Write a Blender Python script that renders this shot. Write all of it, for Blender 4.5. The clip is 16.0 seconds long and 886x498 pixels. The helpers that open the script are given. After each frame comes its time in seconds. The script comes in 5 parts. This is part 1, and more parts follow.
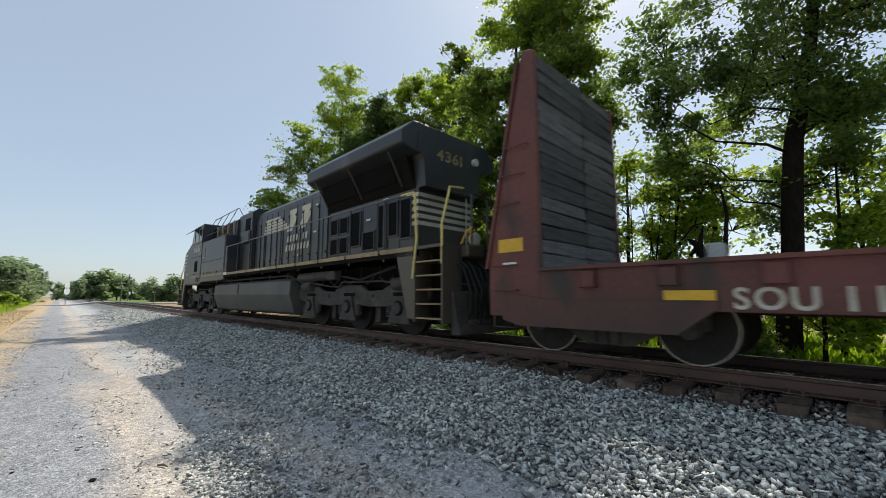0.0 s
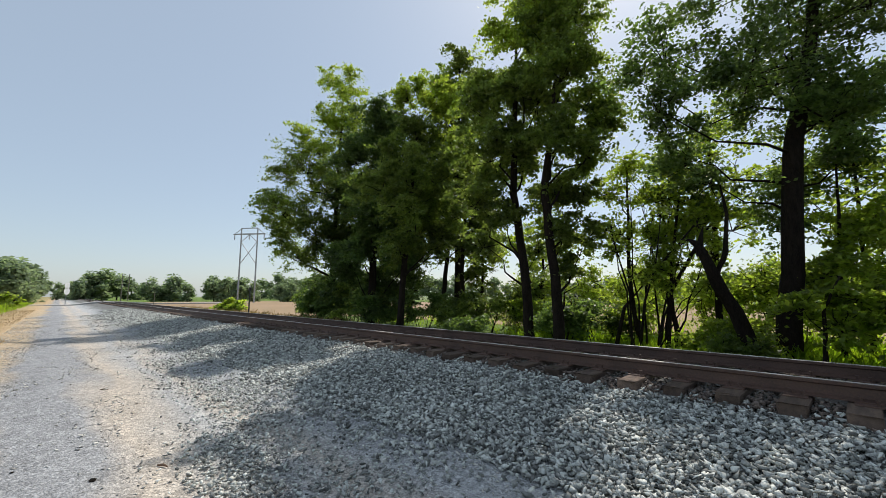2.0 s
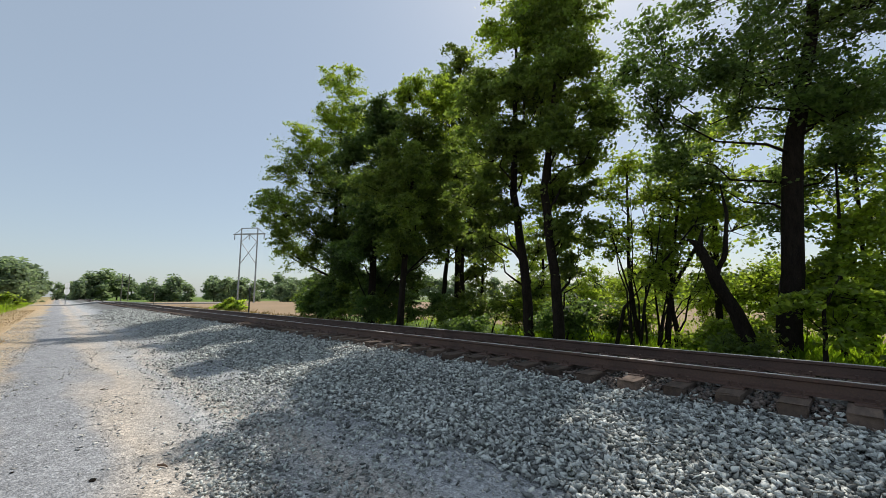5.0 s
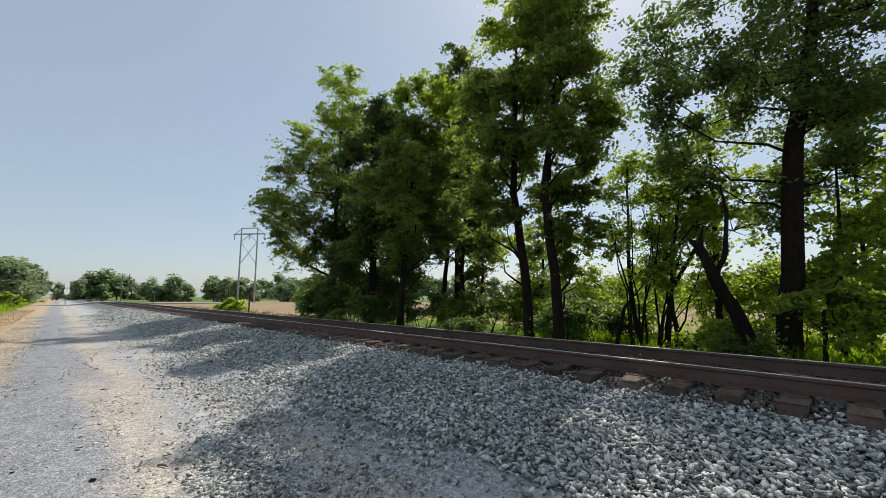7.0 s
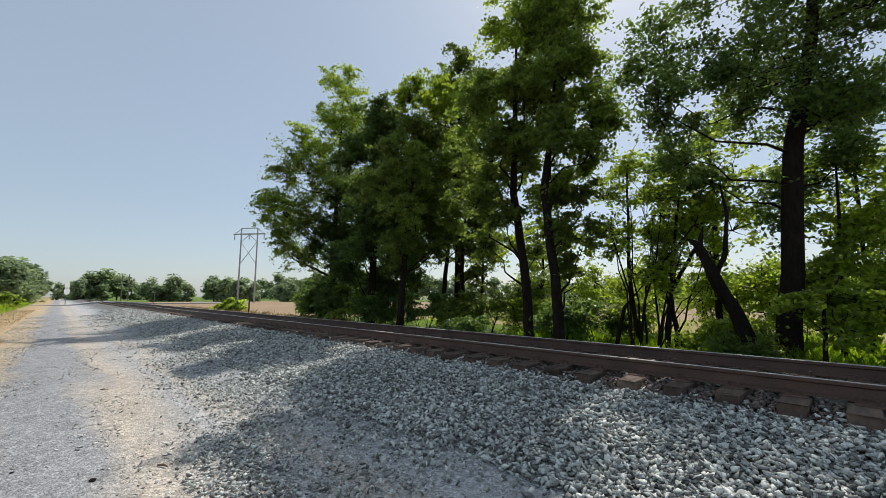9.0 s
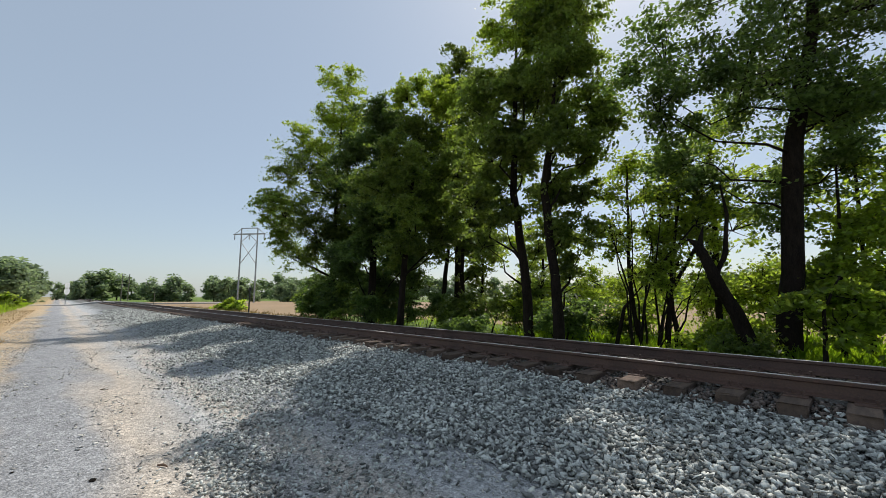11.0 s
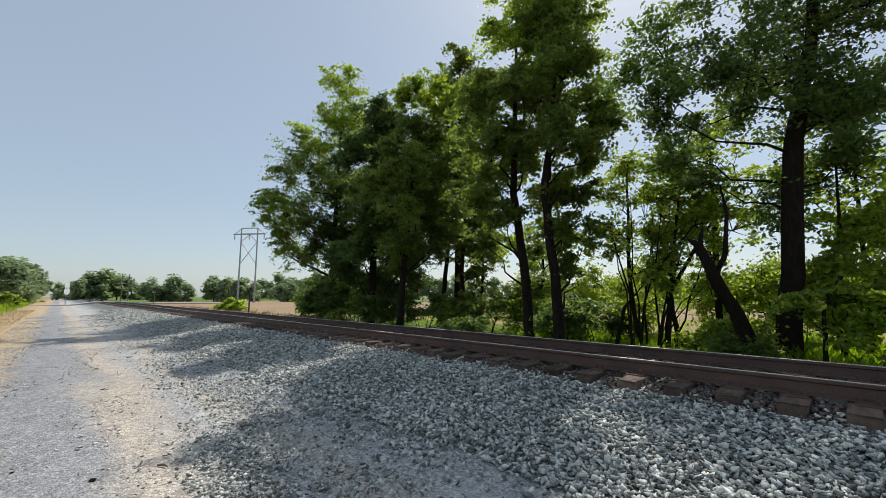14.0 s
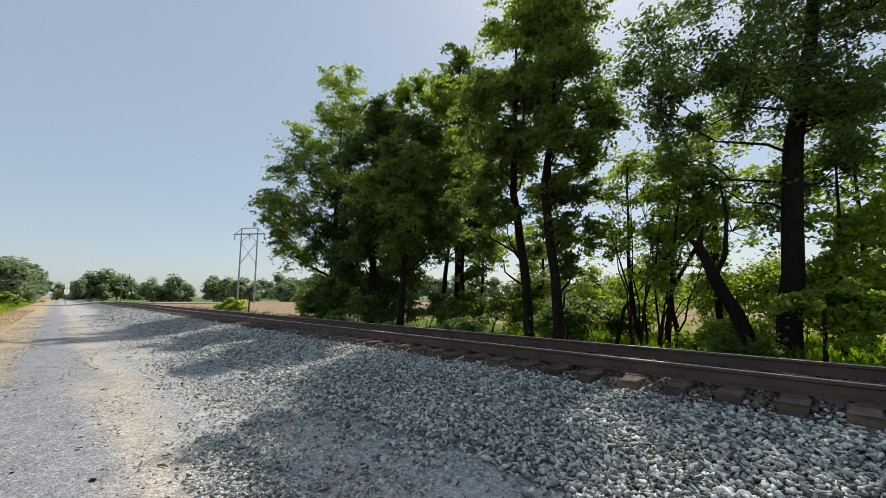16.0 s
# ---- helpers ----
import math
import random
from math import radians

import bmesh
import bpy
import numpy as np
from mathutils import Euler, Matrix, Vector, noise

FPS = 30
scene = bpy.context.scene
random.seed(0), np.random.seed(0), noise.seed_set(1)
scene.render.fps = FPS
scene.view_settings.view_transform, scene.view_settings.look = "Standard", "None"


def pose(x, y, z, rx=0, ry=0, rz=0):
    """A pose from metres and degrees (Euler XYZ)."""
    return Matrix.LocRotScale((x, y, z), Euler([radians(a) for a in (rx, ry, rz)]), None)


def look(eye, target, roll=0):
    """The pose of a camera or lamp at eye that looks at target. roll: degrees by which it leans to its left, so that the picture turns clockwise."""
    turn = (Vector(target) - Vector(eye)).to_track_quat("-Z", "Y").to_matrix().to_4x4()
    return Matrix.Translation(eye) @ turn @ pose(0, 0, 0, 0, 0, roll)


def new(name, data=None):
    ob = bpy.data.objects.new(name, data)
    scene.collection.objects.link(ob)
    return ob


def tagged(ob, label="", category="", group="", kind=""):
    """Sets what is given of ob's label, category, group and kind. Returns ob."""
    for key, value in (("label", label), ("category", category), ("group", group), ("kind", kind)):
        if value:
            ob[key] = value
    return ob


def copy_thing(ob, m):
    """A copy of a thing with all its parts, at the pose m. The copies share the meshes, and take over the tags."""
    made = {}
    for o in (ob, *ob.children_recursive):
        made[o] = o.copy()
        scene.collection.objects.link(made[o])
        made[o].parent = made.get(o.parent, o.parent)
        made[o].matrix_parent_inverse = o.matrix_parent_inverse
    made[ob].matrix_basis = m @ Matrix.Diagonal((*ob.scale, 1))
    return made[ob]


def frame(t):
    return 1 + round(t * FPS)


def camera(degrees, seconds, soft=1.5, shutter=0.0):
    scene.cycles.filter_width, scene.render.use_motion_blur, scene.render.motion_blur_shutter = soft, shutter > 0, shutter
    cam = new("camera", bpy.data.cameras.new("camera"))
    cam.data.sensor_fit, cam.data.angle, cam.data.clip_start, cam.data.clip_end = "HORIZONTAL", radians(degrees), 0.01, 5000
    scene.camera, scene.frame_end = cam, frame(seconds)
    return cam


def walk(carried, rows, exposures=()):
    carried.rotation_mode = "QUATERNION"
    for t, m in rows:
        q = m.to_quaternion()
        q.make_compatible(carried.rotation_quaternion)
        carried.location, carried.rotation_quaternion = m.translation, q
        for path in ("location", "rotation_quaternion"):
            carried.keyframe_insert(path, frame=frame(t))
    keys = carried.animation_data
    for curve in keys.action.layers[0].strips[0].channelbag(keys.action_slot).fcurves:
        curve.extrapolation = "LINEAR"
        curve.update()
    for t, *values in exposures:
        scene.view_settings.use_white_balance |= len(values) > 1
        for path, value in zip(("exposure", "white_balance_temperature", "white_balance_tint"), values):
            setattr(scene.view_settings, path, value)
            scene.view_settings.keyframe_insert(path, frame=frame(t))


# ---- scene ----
# The camera stands still beside the gravel lane, 1.5 m up, looking across the track.
EYE = Vector((0, 0, 1.5))
PITCH = math.tan(radians(6.94))
cam = camera(97.3, 16.0, soft=0.7, shutter=0.12)
VIEW = look(EYE, EYE + Vector((-0.7133, 0.7009, PITCH)))
walk(cam, [(0, VIEW), (16.0, VIEW)],
     exposures=[(0, 0.26), (1.3, 0.36), (1.8, 0.26), (2.4, 0.08), (16.0, 0.08)])

# ---- light ----
SUN_FROM = Vector((-0.20, 0.585, 0.79)).normalized()
world = bpy.data.worlds.new("sky")
scene.world = world
world.use_nodes = True
wn = world.node_tree.nodes
sky = wn.new("ShaderNodeTexSky")
sky.sky_type = 'NISHITA'
sky.sun_disc = False
sky.sun_elevation = math.asin(SUN_FROM.z)
sky.sun_rotation = math.atan2(SUN_FROM.x, SUN_FROM.y)
sky.air_density, sky.dust_density, sky.ozone_density = 1.0, 1.0, 0.8
haze = wn.new("ShaderNodeMix")
haze.data_type = 'RGBA'
haze.inputs[0].default_value = 0.64
haze.inputs[7].default_value = (2.62, 3.08, 3.5, 1)
world.node_tree.links.new(sky.outputs[0], haze.inputs[6])
wn["Background"].inputs[1].default_value = 0.15
world.node_tree.links.new(haze.outputs[2], wn["Background"].inputs[0])
sun_data = bpy.data.lights.new("sun", 'SUN')
sun_data.energy, sun_data.angle, sun_data.color = 3.6, radians(0.53), (1.0, 0.95, 0.87)
sun = new("sun", sun_data)
sun.matrix_world = look(SUN_FROM * 60, (0, 0, 0))

RAIL_TOP = 0.648
SPACING = 0.527
TRACK_Y = 6.5


# ---- materials ----
def material(name, color, rough=0.7, metal=0.0, other=None, scale=6.0, fine=60.0, bump=0.3, depth=0.01,
             island=0.0, spots=None, transmit=None, spec=0.5, stretch=None, piece=0.0):
    """A surface that varies at two scales between two colours, with fine relief; spots: a third colour in patches."""
    m = bpy.data.materials.new(name)
    m.use_nodes = True
    nt, n = m.node_tree, m.node_tree.nodes
    link = nt.links.new
    bsdf = n["Principled BSDF"]
    other = other or tuple(c * 0.65 for c in color)
    pos = n.new("ShaderNodeTexCoord").outputs["Object"]
    if stretch:
        mapping = n.new("ShaderNodeMapping")
        mapping.inputs["Scale"].default_value = stretch
        link(pos, mapping.inputs[0])
        pos = mapping.outputs[0]
    big, small = n.new("ShaderNodeTexNoise"), n.new("ShaderNodeTexNoise")
    for t, s, d in ((big, scale, 4), (small, fine, 3)):
        t.inputs["Scale"].default_value, t.inputs["Detail"].default_value = s, d
        link(pos, t.inputs["Vector"])
    add = n.new("ShaderNodeMath")
    add.operation = 'ADD'
    link(big.outputs[0], add.inputs[0])
    link(small.outputs[0], add.inputs[1])
    ramp = n.new("ShaderNodeMapRange")
    ramp.inputs[1].default_value, ramp.inputs[2].default_value = 0.72, 1.28
    link(add.outputs[0], ramp.inputs[0])
    mix = n.new("ShaderNodeMix")
    mix.data_type = 'RGBA'
    mix.inputs[6].default_value, mix.inputs[7].default_value = (*other, 1), (*color, 1)
    link(ramp.outputs[0], mix.inputs[0])
    out = mix.outputs[2]
    if spots:
        third = n.new("ShaderNodeTexNoise")
        third.inputs["Scale"].default_value, third.inputs["Detail"].default_value = scale * 0.6, 6
        link(pos, third.inputs["Vector"])
        edge = n.new("ShaderNodeMapRange")
        edge.inputs[1].default_value, edge.inputs[2].default_value = spots[3], spots[3] + 0.08
        link(third.outputs[0], edge.inputs[0])
        over = n.new("ShaderNodeMix")
        over.data_type = 'RGBA'
        over.inputs[7].default_value = (*spots[:3], 1)
        link(edge.outputs[0], over.inputs[0])
        link(out, over.inputs[6])
        out = over.outputs[2]
    for amount, node, socket in ((island, "ShaderNodeNewGeometry", "Random Per Island"), (piece, "ShaderNodeObjectInfo", "Random")):
        if amount:
            rnd = n.new(node).outputs[socket]
            r2 = n.new("ShaderNodeMapRange")
            r2.inputs[3].default_value, r2.inputs[4].default_value = 1 - amount, 1 + amount
            link(rnd, r2.inputs[0])
            hsv = n.new("ShaderNodeHueSaturation")
            link(r2.outputs[0], hsv.inputs["Value"])
            link(out, hsv.inputs["Color"])
            out = hsv.outputs[0]
    link(out, bsdf.inputs["Base Color"])
    bsdf.inputs["Roughness"].default_value = rough
    bsdf.inputs["Metallic"].default_value = metal
    bsdf.inputs["Specular IOR Level"].default_value = spec
    if bump:
        b = n.new("ShaderNodeBump")
        b.inputs["Strength"].default_value, b.inputs["Distance"].default_value = bump, depth
        link(add.outputs[0], b.inputs["Height"])
        link(b.outputs[0], bsdf.inputs["Normal"])
    if transmit:
        tr = n.new("ShaderNodeBsdfTranslucent")
        tint = n.new("ShaderNodeMix")
        tint.data_type, tint.blend_type = 'RGBA', 'MULTIPLY'
        tint.inputs[0].default_value = 1
        tint.inputs[7].default_value = (*transmit[:3], 1)
        link(out, tint.inputs[6])
        link(tint.outputs[2], tr.inputs[0])
        sh = n.new("ShaderNodeMixShader")
        sh.inputs[0].default_value = transmit[3]
        link(bsdf.outputs[0], sh.inputs[1])
        link(tr.outputs[0], sh.inputs[2])
        link(sh.outputs[0], n["Material Output"].inputs[0])
    return m


def ground_material():
    """Gravel lane, ballast bank, weeds: colours change across the line of the track with ragged edges."""
    m = bpy.data.materials.new("ground_soil_and_gravel")
    m.use_nodes = True
    n, link = m.node_tree.nodes, m.node_tree.links.new
    bsdf = n["Principled BSDF"]
    pos = n.new("ShaderNodeNewGeometry").outputs["Position"]
    sep = n.new("ShaderNodeSeparateXYZ")
    link(pos, sep.inputs[0])

    def noise_at(scale, detail, stretch=(1, 1, 1)):
        mp = n.new("ShaderNodeMapping")
        mp.inputs["Scale"].default_value = stretch
        link(pos, mp.inputs[0])
        t = n.new("ShaderNodeTexNoise")
        t.inputs["Scale"].default_value, t.inputs["Detail"].default_value = scale, detail
        link(mp.outputs[0], t.inputs["Vector"])
        return t.outputs[0]

    def math_node(op, a, b):
        t = n.new("ShaderNodeMath")
        t.operation = op
        for i, v in enumerate((a, b)):
            if isinstance(v, (int, float)):
                t.inputs[i].default_value = v
            else:
                link(v, t.inputs[i])
        return t.outputs[0]

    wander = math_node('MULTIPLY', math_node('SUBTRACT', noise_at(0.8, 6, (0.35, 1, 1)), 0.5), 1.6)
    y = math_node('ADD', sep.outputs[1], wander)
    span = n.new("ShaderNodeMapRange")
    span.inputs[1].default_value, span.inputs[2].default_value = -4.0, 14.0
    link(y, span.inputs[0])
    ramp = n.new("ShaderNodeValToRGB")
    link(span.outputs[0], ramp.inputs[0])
    # Stops 1.4, 2.2 and 2.9 are paled to lift the shade on the lane.
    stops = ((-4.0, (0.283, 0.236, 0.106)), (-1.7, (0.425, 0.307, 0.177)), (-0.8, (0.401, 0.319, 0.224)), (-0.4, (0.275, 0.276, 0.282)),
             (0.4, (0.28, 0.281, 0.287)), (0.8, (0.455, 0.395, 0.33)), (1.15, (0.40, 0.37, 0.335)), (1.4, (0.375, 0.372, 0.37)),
             # Stop 3.7 darkens the bed so gaps between ballast stones read as shade.
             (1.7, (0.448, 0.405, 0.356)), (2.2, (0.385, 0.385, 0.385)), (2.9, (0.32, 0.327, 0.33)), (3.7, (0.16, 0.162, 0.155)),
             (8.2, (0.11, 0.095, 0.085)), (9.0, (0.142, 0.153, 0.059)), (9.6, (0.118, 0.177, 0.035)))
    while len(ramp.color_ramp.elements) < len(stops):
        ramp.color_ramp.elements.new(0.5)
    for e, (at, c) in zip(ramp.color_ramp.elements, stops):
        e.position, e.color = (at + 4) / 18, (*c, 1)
    grain = noise_at(55, 5)
    chips = n.new("ShaderNodeTexVoronoi")
    chips.inputs["Scale"].default_value = 52
    link(pos, chips.inputs["Vector"])
    value = math_node('ADD', math_node('MULTIPLY', grain, 1.0), math_node('MULTIPLY', noise_at(3, 5), 0.6))
    value = math_node('ADD', value, math_node('MULTIPLY', chips.outputs["Distance"], -0.25))
    cells = n.new("ShaderNodeTexVoronoi")
    cells.inputs["Scale"].default_value = 34
    link(pos, cells.inputs["Vector"])
    tone = n.new("ShaderNodeSeparateColor")
    link(cells.outputs["Color"], tone.inputs[0])
    specks = n.new("ShaderNodeTexVoronoi")
    specks.inputs["Scale"].default_value = 85
    link(pos, specks.inputs["Vector"])
    tone2 = n.new("ShaderNodeSeparateColor")
    link(specks.outputs["Color"], tone2.inputs[0])
    value = math_node('ADD', value, math_node('MULTIPLY', math_node('SUBTRACT', math_node('POWER', tone.outputs[0], 2.0), 0.33), 0.55))
    value = math_node('ADD', value, math_node('MULTIPLY', math_node('SUBTRACT', tone2.outputs[1], 0.5), 0.40))
    hsv = n.new("ShaderNodeHueSaturation")
    link(math_node('MULTIPLY', math_node('ADD', value, 0.28), 1.18), hsv.inputs["Value"])
    link(ramp.outputs[0], hsv.inputs["Color"])
    link(hsv.outputs[0], bsdf.inputs["Base Color"])
    bsdf.inputs["Roughness"].default_value = 0.95
    bsdf.inputs["Specular IOR Level"].default_value = 0.2
    b = n.new("ShaderNodeBump")
    b.inputs["Strength"].default_value, b.inputs["Distance"].default_value = 0.6, 0.022
    link(math_node('SUBTRACT', grain, math_node('MULTIPLY', chips.outputs["Distance"], 0.8)), b.inputs["Height"])
    link(b.outputs[0], bsdf.inputs["Normal"])
    return m


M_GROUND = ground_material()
M_STONE = material("crushed_grey_stone", (0.52, 0.527, 0.49), 0.75, other=(0.35, 0.36, 0.335), scale=9, fine=90, bump=0.5, island=0.75)
M_STONE_RUST = material("rust_stained_ballast", (0.20, 0.155, 0.13), 0.9, other=(0.11, 0.085, 0.07), scale=9, fine=90, bump=0.5, island=0.5)
M_PEBBLE = material("pale_road_gravel", (0.56, 0.54, 0.49), 0.9, other=(0.42, 0.405, 0.38), scale=5, fine=90, bump=0.3, island=0.45)
M_RUST = material("rusty_rail_steel", (0.135, 0.078, 0.058), 0.62, 0.1, (0.07, 0.043, 0.034), scale=3, fine=50, bump=0.4)
# Worn running band, its base colour paled to hold the sky's glint.
M_SHINE = material("worn_rail_head_glint", (0.80, 0.76, 0.73), 0.4, 0.25, (0.6, 0.55, 0.52), scale=2, fine=40, bump=0.05)
M_TIE = material("weathered_tie_timber", (0.19, 0.13, 0.095), 0.9, other=(0.065, 0.047, 0.038), scale=4, fine=60, bump=0.8, piece=0.45, stretch=(4, 0.6, 4))
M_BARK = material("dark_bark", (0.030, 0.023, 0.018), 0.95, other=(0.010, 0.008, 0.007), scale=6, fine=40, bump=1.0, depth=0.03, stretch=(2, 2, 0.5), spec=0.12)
M_DEADWOOD = material("split_dead_wood", (0.26, 0.16, 0.10), 0.9, other=(0.10, 0.06, 0.04), scale=6, fine=50, bump=0.8, stretch=(3, 3, 0.5))
M_LEAF = material("green_leaves", (0.132, 0.176, 0.056), 0.45, other=(0.074, 0.114, 0.038), scale=0.7, fine=5, bump=0, island=0.32, piece=0.32, transmit=(2.6, 2.5, 1.05, 0.6))
M_LEAF_DARK = material("dark_green_leaves", (0.090, 0.136, 0.052), 0.45, other=(0.050, 0.086, 0.034), scale=0.7, fine=5, bump=0, island=0.32, piece=0.32, transmit=(2.5, 2.45, 1.1, 0.58))
# Paler copy of the leaves: sunlight on tops and undergrowth put into colour.
M_LEAF_PALE = material("pale_backlit_leaves", (0.20, 0.265, 0.066), 0.45, other=(0.13, 0.18, 0.046), scale=0.7, fine=5, bump=0, island=0.4, transmit=(2.5, 2.4, 0.85, 0.68))
M_GRASS = material("lush_grass", (0.21, 0.31, 0.045), 0.6, other=(0.13, 0.21, 0.03), scale=0.5, fine=4, bump=0, island=0.35, transmit=(2.3, 2.2, 0.6, 0.65))
M_DRY = material("dry_grass", (0.42, 0.30, 0.15), 0.8, other=(0.25, 0.17, 0.08), scale=0.6, fine=5, bump=0, island=0.3, transmit=(1.2, 1.1, 0.8, 0.3))
M_FIELD = material("bare_brown_field", (0.36, 0.235, 0.135), 0.95, other=(0.27, 0.19, 0.10), scale=0.05, fine=1.2, bump=0.5, depth=0.1)
M_MEADOW = material("green_meadow", (0.14, 0.20, 0.06), 0.95, other=(0.20, 0.22, 0.09), scale=0.04, fine=1.0, bump=0.5, depth=0.1)
# Leaf colour lightened and greyed to paint in the distance haze.
M_FAR_LEAF = material("haze_pale_foliage", (0.24, 0.30, 0.19), 0.8, other=(0.18, 0.235, 0.15), scale=0.2, fine=1.5, bump=0, island=0.3, transmit=(1.6, 1.6, 1.15, 0.58))
M_STEEL = material("galvanised_steel", (0.42, 0.43, 0.44), 0.5, 0.6, scale=2, fine=20, bump=0.1)
M_POLE = material("grey_timber_pole", (0.22, 0.19, 0.16), 0.9, scale=2, fine=30, bump=0.5)
M_WHITE = material("white_paint", (0.8, 0.8, 0.78), 0.6, other=(0.68, 0.68, 0.66), scale=3, fine=30, bump=0.1)
M_BLACKPOST = material("black_post_paint", (0.03, 0.03, 0.03), 0.6, scale=3, fine=30, bump=0.1)
M_CONCRETE = material("crossing_concrete", (0.45, 0.44, 0.42), 0.9, scale=0.6, fine=8, bump=0.4)


# ---- mesh helpers ----
def part(name, bm, mat, parent=None, label="", smooth=False, m=None):
    me = bpy.data.meshes.new(name)
    if smooth:
        for f in bm.faces:
            f.smooth = True
    bm.to_mesh(me)
    bm.free()
    me.materials.append(mat)
    ob = new(name, me)
    ob.parent = parent
    if m is not None:
        ob.matrix_basis = m
    if label:
        ob["label"] = label
    return ob


def piece(name, me, parent, m):
    ob = new(name, me)
    ob.parent = parent
    ob.matrix_basis = m
    return ob


def thing(name, label, category, m=None, group="", kind=""):
    ob = new(name)
    if m is not None:
        ob.matrix_basis = m
    return tagged(ob, label, category, group, kind)


def box(bm, x0, x1, y0, y1, z0, z1, bevel=0.0):
    r = bmesh.ops.create_cube(bm, size=1)["verts"]
    for v in r:
        v.co = Vector((x0 + (v.co.x + 0.5) * (x1 - x0), y0 + (v.co.y + 0.5) * (y1 - y0), z0 + (v.co.z + 0.5) * (z1 - z0)))
    if bevel:
        edges = list({e for v in r for e in v.link_edges})
        bmesh.ops.bevel(bm, geom=edges, offset=bevel, segments=1, affect='EDGES')
    return bm


def bx(*a, **k):
    return box(bmesh.new(), *a, **k)


def prism(bm, outline, axis, a, b, bevel=0.0):
    """An outline swept along one axis: 'x' takes (y, z), 'y' takes (x, z), 'z' takes (x, y)."""
    def place(p, w):
        return {"x": (w, p[0], p[1]), "y": (p[0], w, p[1]), "z": (p[0], p[1], w)}[axis]
    lo = [bm.verts.new(place(p, a)) for p in outline]
    hi = [bm.verts.new(place(p, b)) for p in outline]
    fs = [bm.faces.new(lo), bm.faces.new(hi[::-1])]
    k = len(outline)
    for i in range(k):
        fs.append(bm.faces.new((lo[i], hi[i], hi[(i + 1) % k], lo[(i + 1) % k])))
    bmesh.ops.recalc_face_normals(bm, faces=fs)
    if bevel:
        bmesh.ops.bevel(bm, geom=list({e for f in fs for e in f.edges}), offset=bevel, segments=1, affect='EDGES')
    return bm


def rod(bm, pts, radii, sides=6, caps=True):
    """A tapered round bar through the points."""
    pts = [Vector(p) for p in pts]
    if not hasattr(radii, "__len__"):
        radii = [radii] * len(pts)
    rings = []
    for i, p in enumerate(pts):
        d = (pts[min(i + 1, len(pts) - 1)] - pts[max(i - 1, 0)]).normalized()
        u = d.orthogonal().normalized() if abs(d.z) > 0.9 else d.cross(Vector((0, 0, 1))).normalized()
        w = d.cross(u)
        rings.append([bm.verts.new(p + radii[i] * (math.cos(2 * math.pi * k / sides) * u + math.sin(2 * math.pi * k / sides) * w)) for k in range(sides)])
    for a, b in zip(rings, rings[1:]):
        for k in range(sides):
            bm.faces.new((a[k], a[(k + 1) % sides], b[(k + 1) % sides], b[k]))
    if caps:
        bm.faces.new(rings[0][::-1])
        bm.faces.new(rings[-1])
    return bm


def mesh_from(name, verts, faces, mat):
    """One mesh from arrays: verts (n, 3), faces (k, corners)."""
    me = bpy.data.meshes.new(name)
    k, c = faces.shape
    me.vertices.add(len(verts))
    me.vertices.foreach_set("co", verts.astype(np.float32).ravel())
    me.loops.add(k * c)
    me.loops.foreach_set("vertex_index", faces.astype(np.int32).ravel())
    me.polygons.add(k)
    me.polygons.foreach_set("loop_start", np.arange(0, k * c, c, dtype=np.int32))
    me.polygons.foreach_set("loop_total", np.full(k, c, dtype=np.int32))
    me.update(calc_edges=True)
    me.materials.append(mat)
    return me


def lying(rng, n, tilt):
    """Turns of flat stones: any heading, tilted a little."""
    a, b, c = rng.uniform(0, 6.283, n), rng.normal(0, tilt, n), rng.normal(0, tilt, n)
    one, nil = np.ones(n), np.zeros(n)
    rz = np.stack([np.cos(a), -np.sin(a), nil, np.sin(a), np.cos(a), nil, nil, nil, one], 1).reshape(n, 3, 3)
    rx = np.stack([one, nil, nil, nil, np.cos(b), -np.sin(b), nil, np.sin(b), np.cos(b)], 1).reshape(n, 3, 3)
    ry = np.stack([np.cos(c), nil, np.sin(c), nil, one, nil, -np.sin(c), nil, np.cos(c)], 1).reshape(n, 3, 3)
    return rz @ rx @ ry


def leaf_mesh(name, centres, size, rng, mat, flat=0.5, slim=0.5):
    """Folded leaves, four corners each, at the centres; flat: how far they lie level."""
    n = len(centres)
    nrm = rng.normal(size=(n, 3))
    nrm[:, 2] += flat * 2 * np.sign(nrm[:, 2])
    nrm /= np.linalg.norm(nrm, axis=1)[:, None]
    a = np.cross(nrm, rng.normal(size=(n, 3)))
    a /= np.linalg.norm(a, axis=1)[:, None]
    b = np.cross(nrm, a)
    s = (size * rng.uniform(0.6, 1.35, n))[:, None]
    fold = nrm * s * 0.16
    v = np.stack([centres - a * s, centres + b * s * slim + fold, centres + a * s, centres - b * s * slim + fold], 1).reshape(-1, 3)
    return mesh_from(name, v, np.arange(4 * n).reshape(n, 4), mat)


# ---- ground ----
def bank(y):
    """Height of the ground across the track: lane, ballast bank, far ditch, field."""
    return np.interp(y, [-60, -6, -1.6, -0.7, 0.15, 1.0, 2.0, 2.7, 4.55, 5.0, 5.5, 7.5, 8.0, 8.4, 9.6, 11, 14, 30, 200],
                     [0.2, 0.15, 0.06, -0.02, 0.02, -0.02, 0.0, 0.03, 0.28, 0.31, 0.385, 0.385, 0.34, 0.28, 0.0, 0.0, 0.0, 0.0, 0.0])


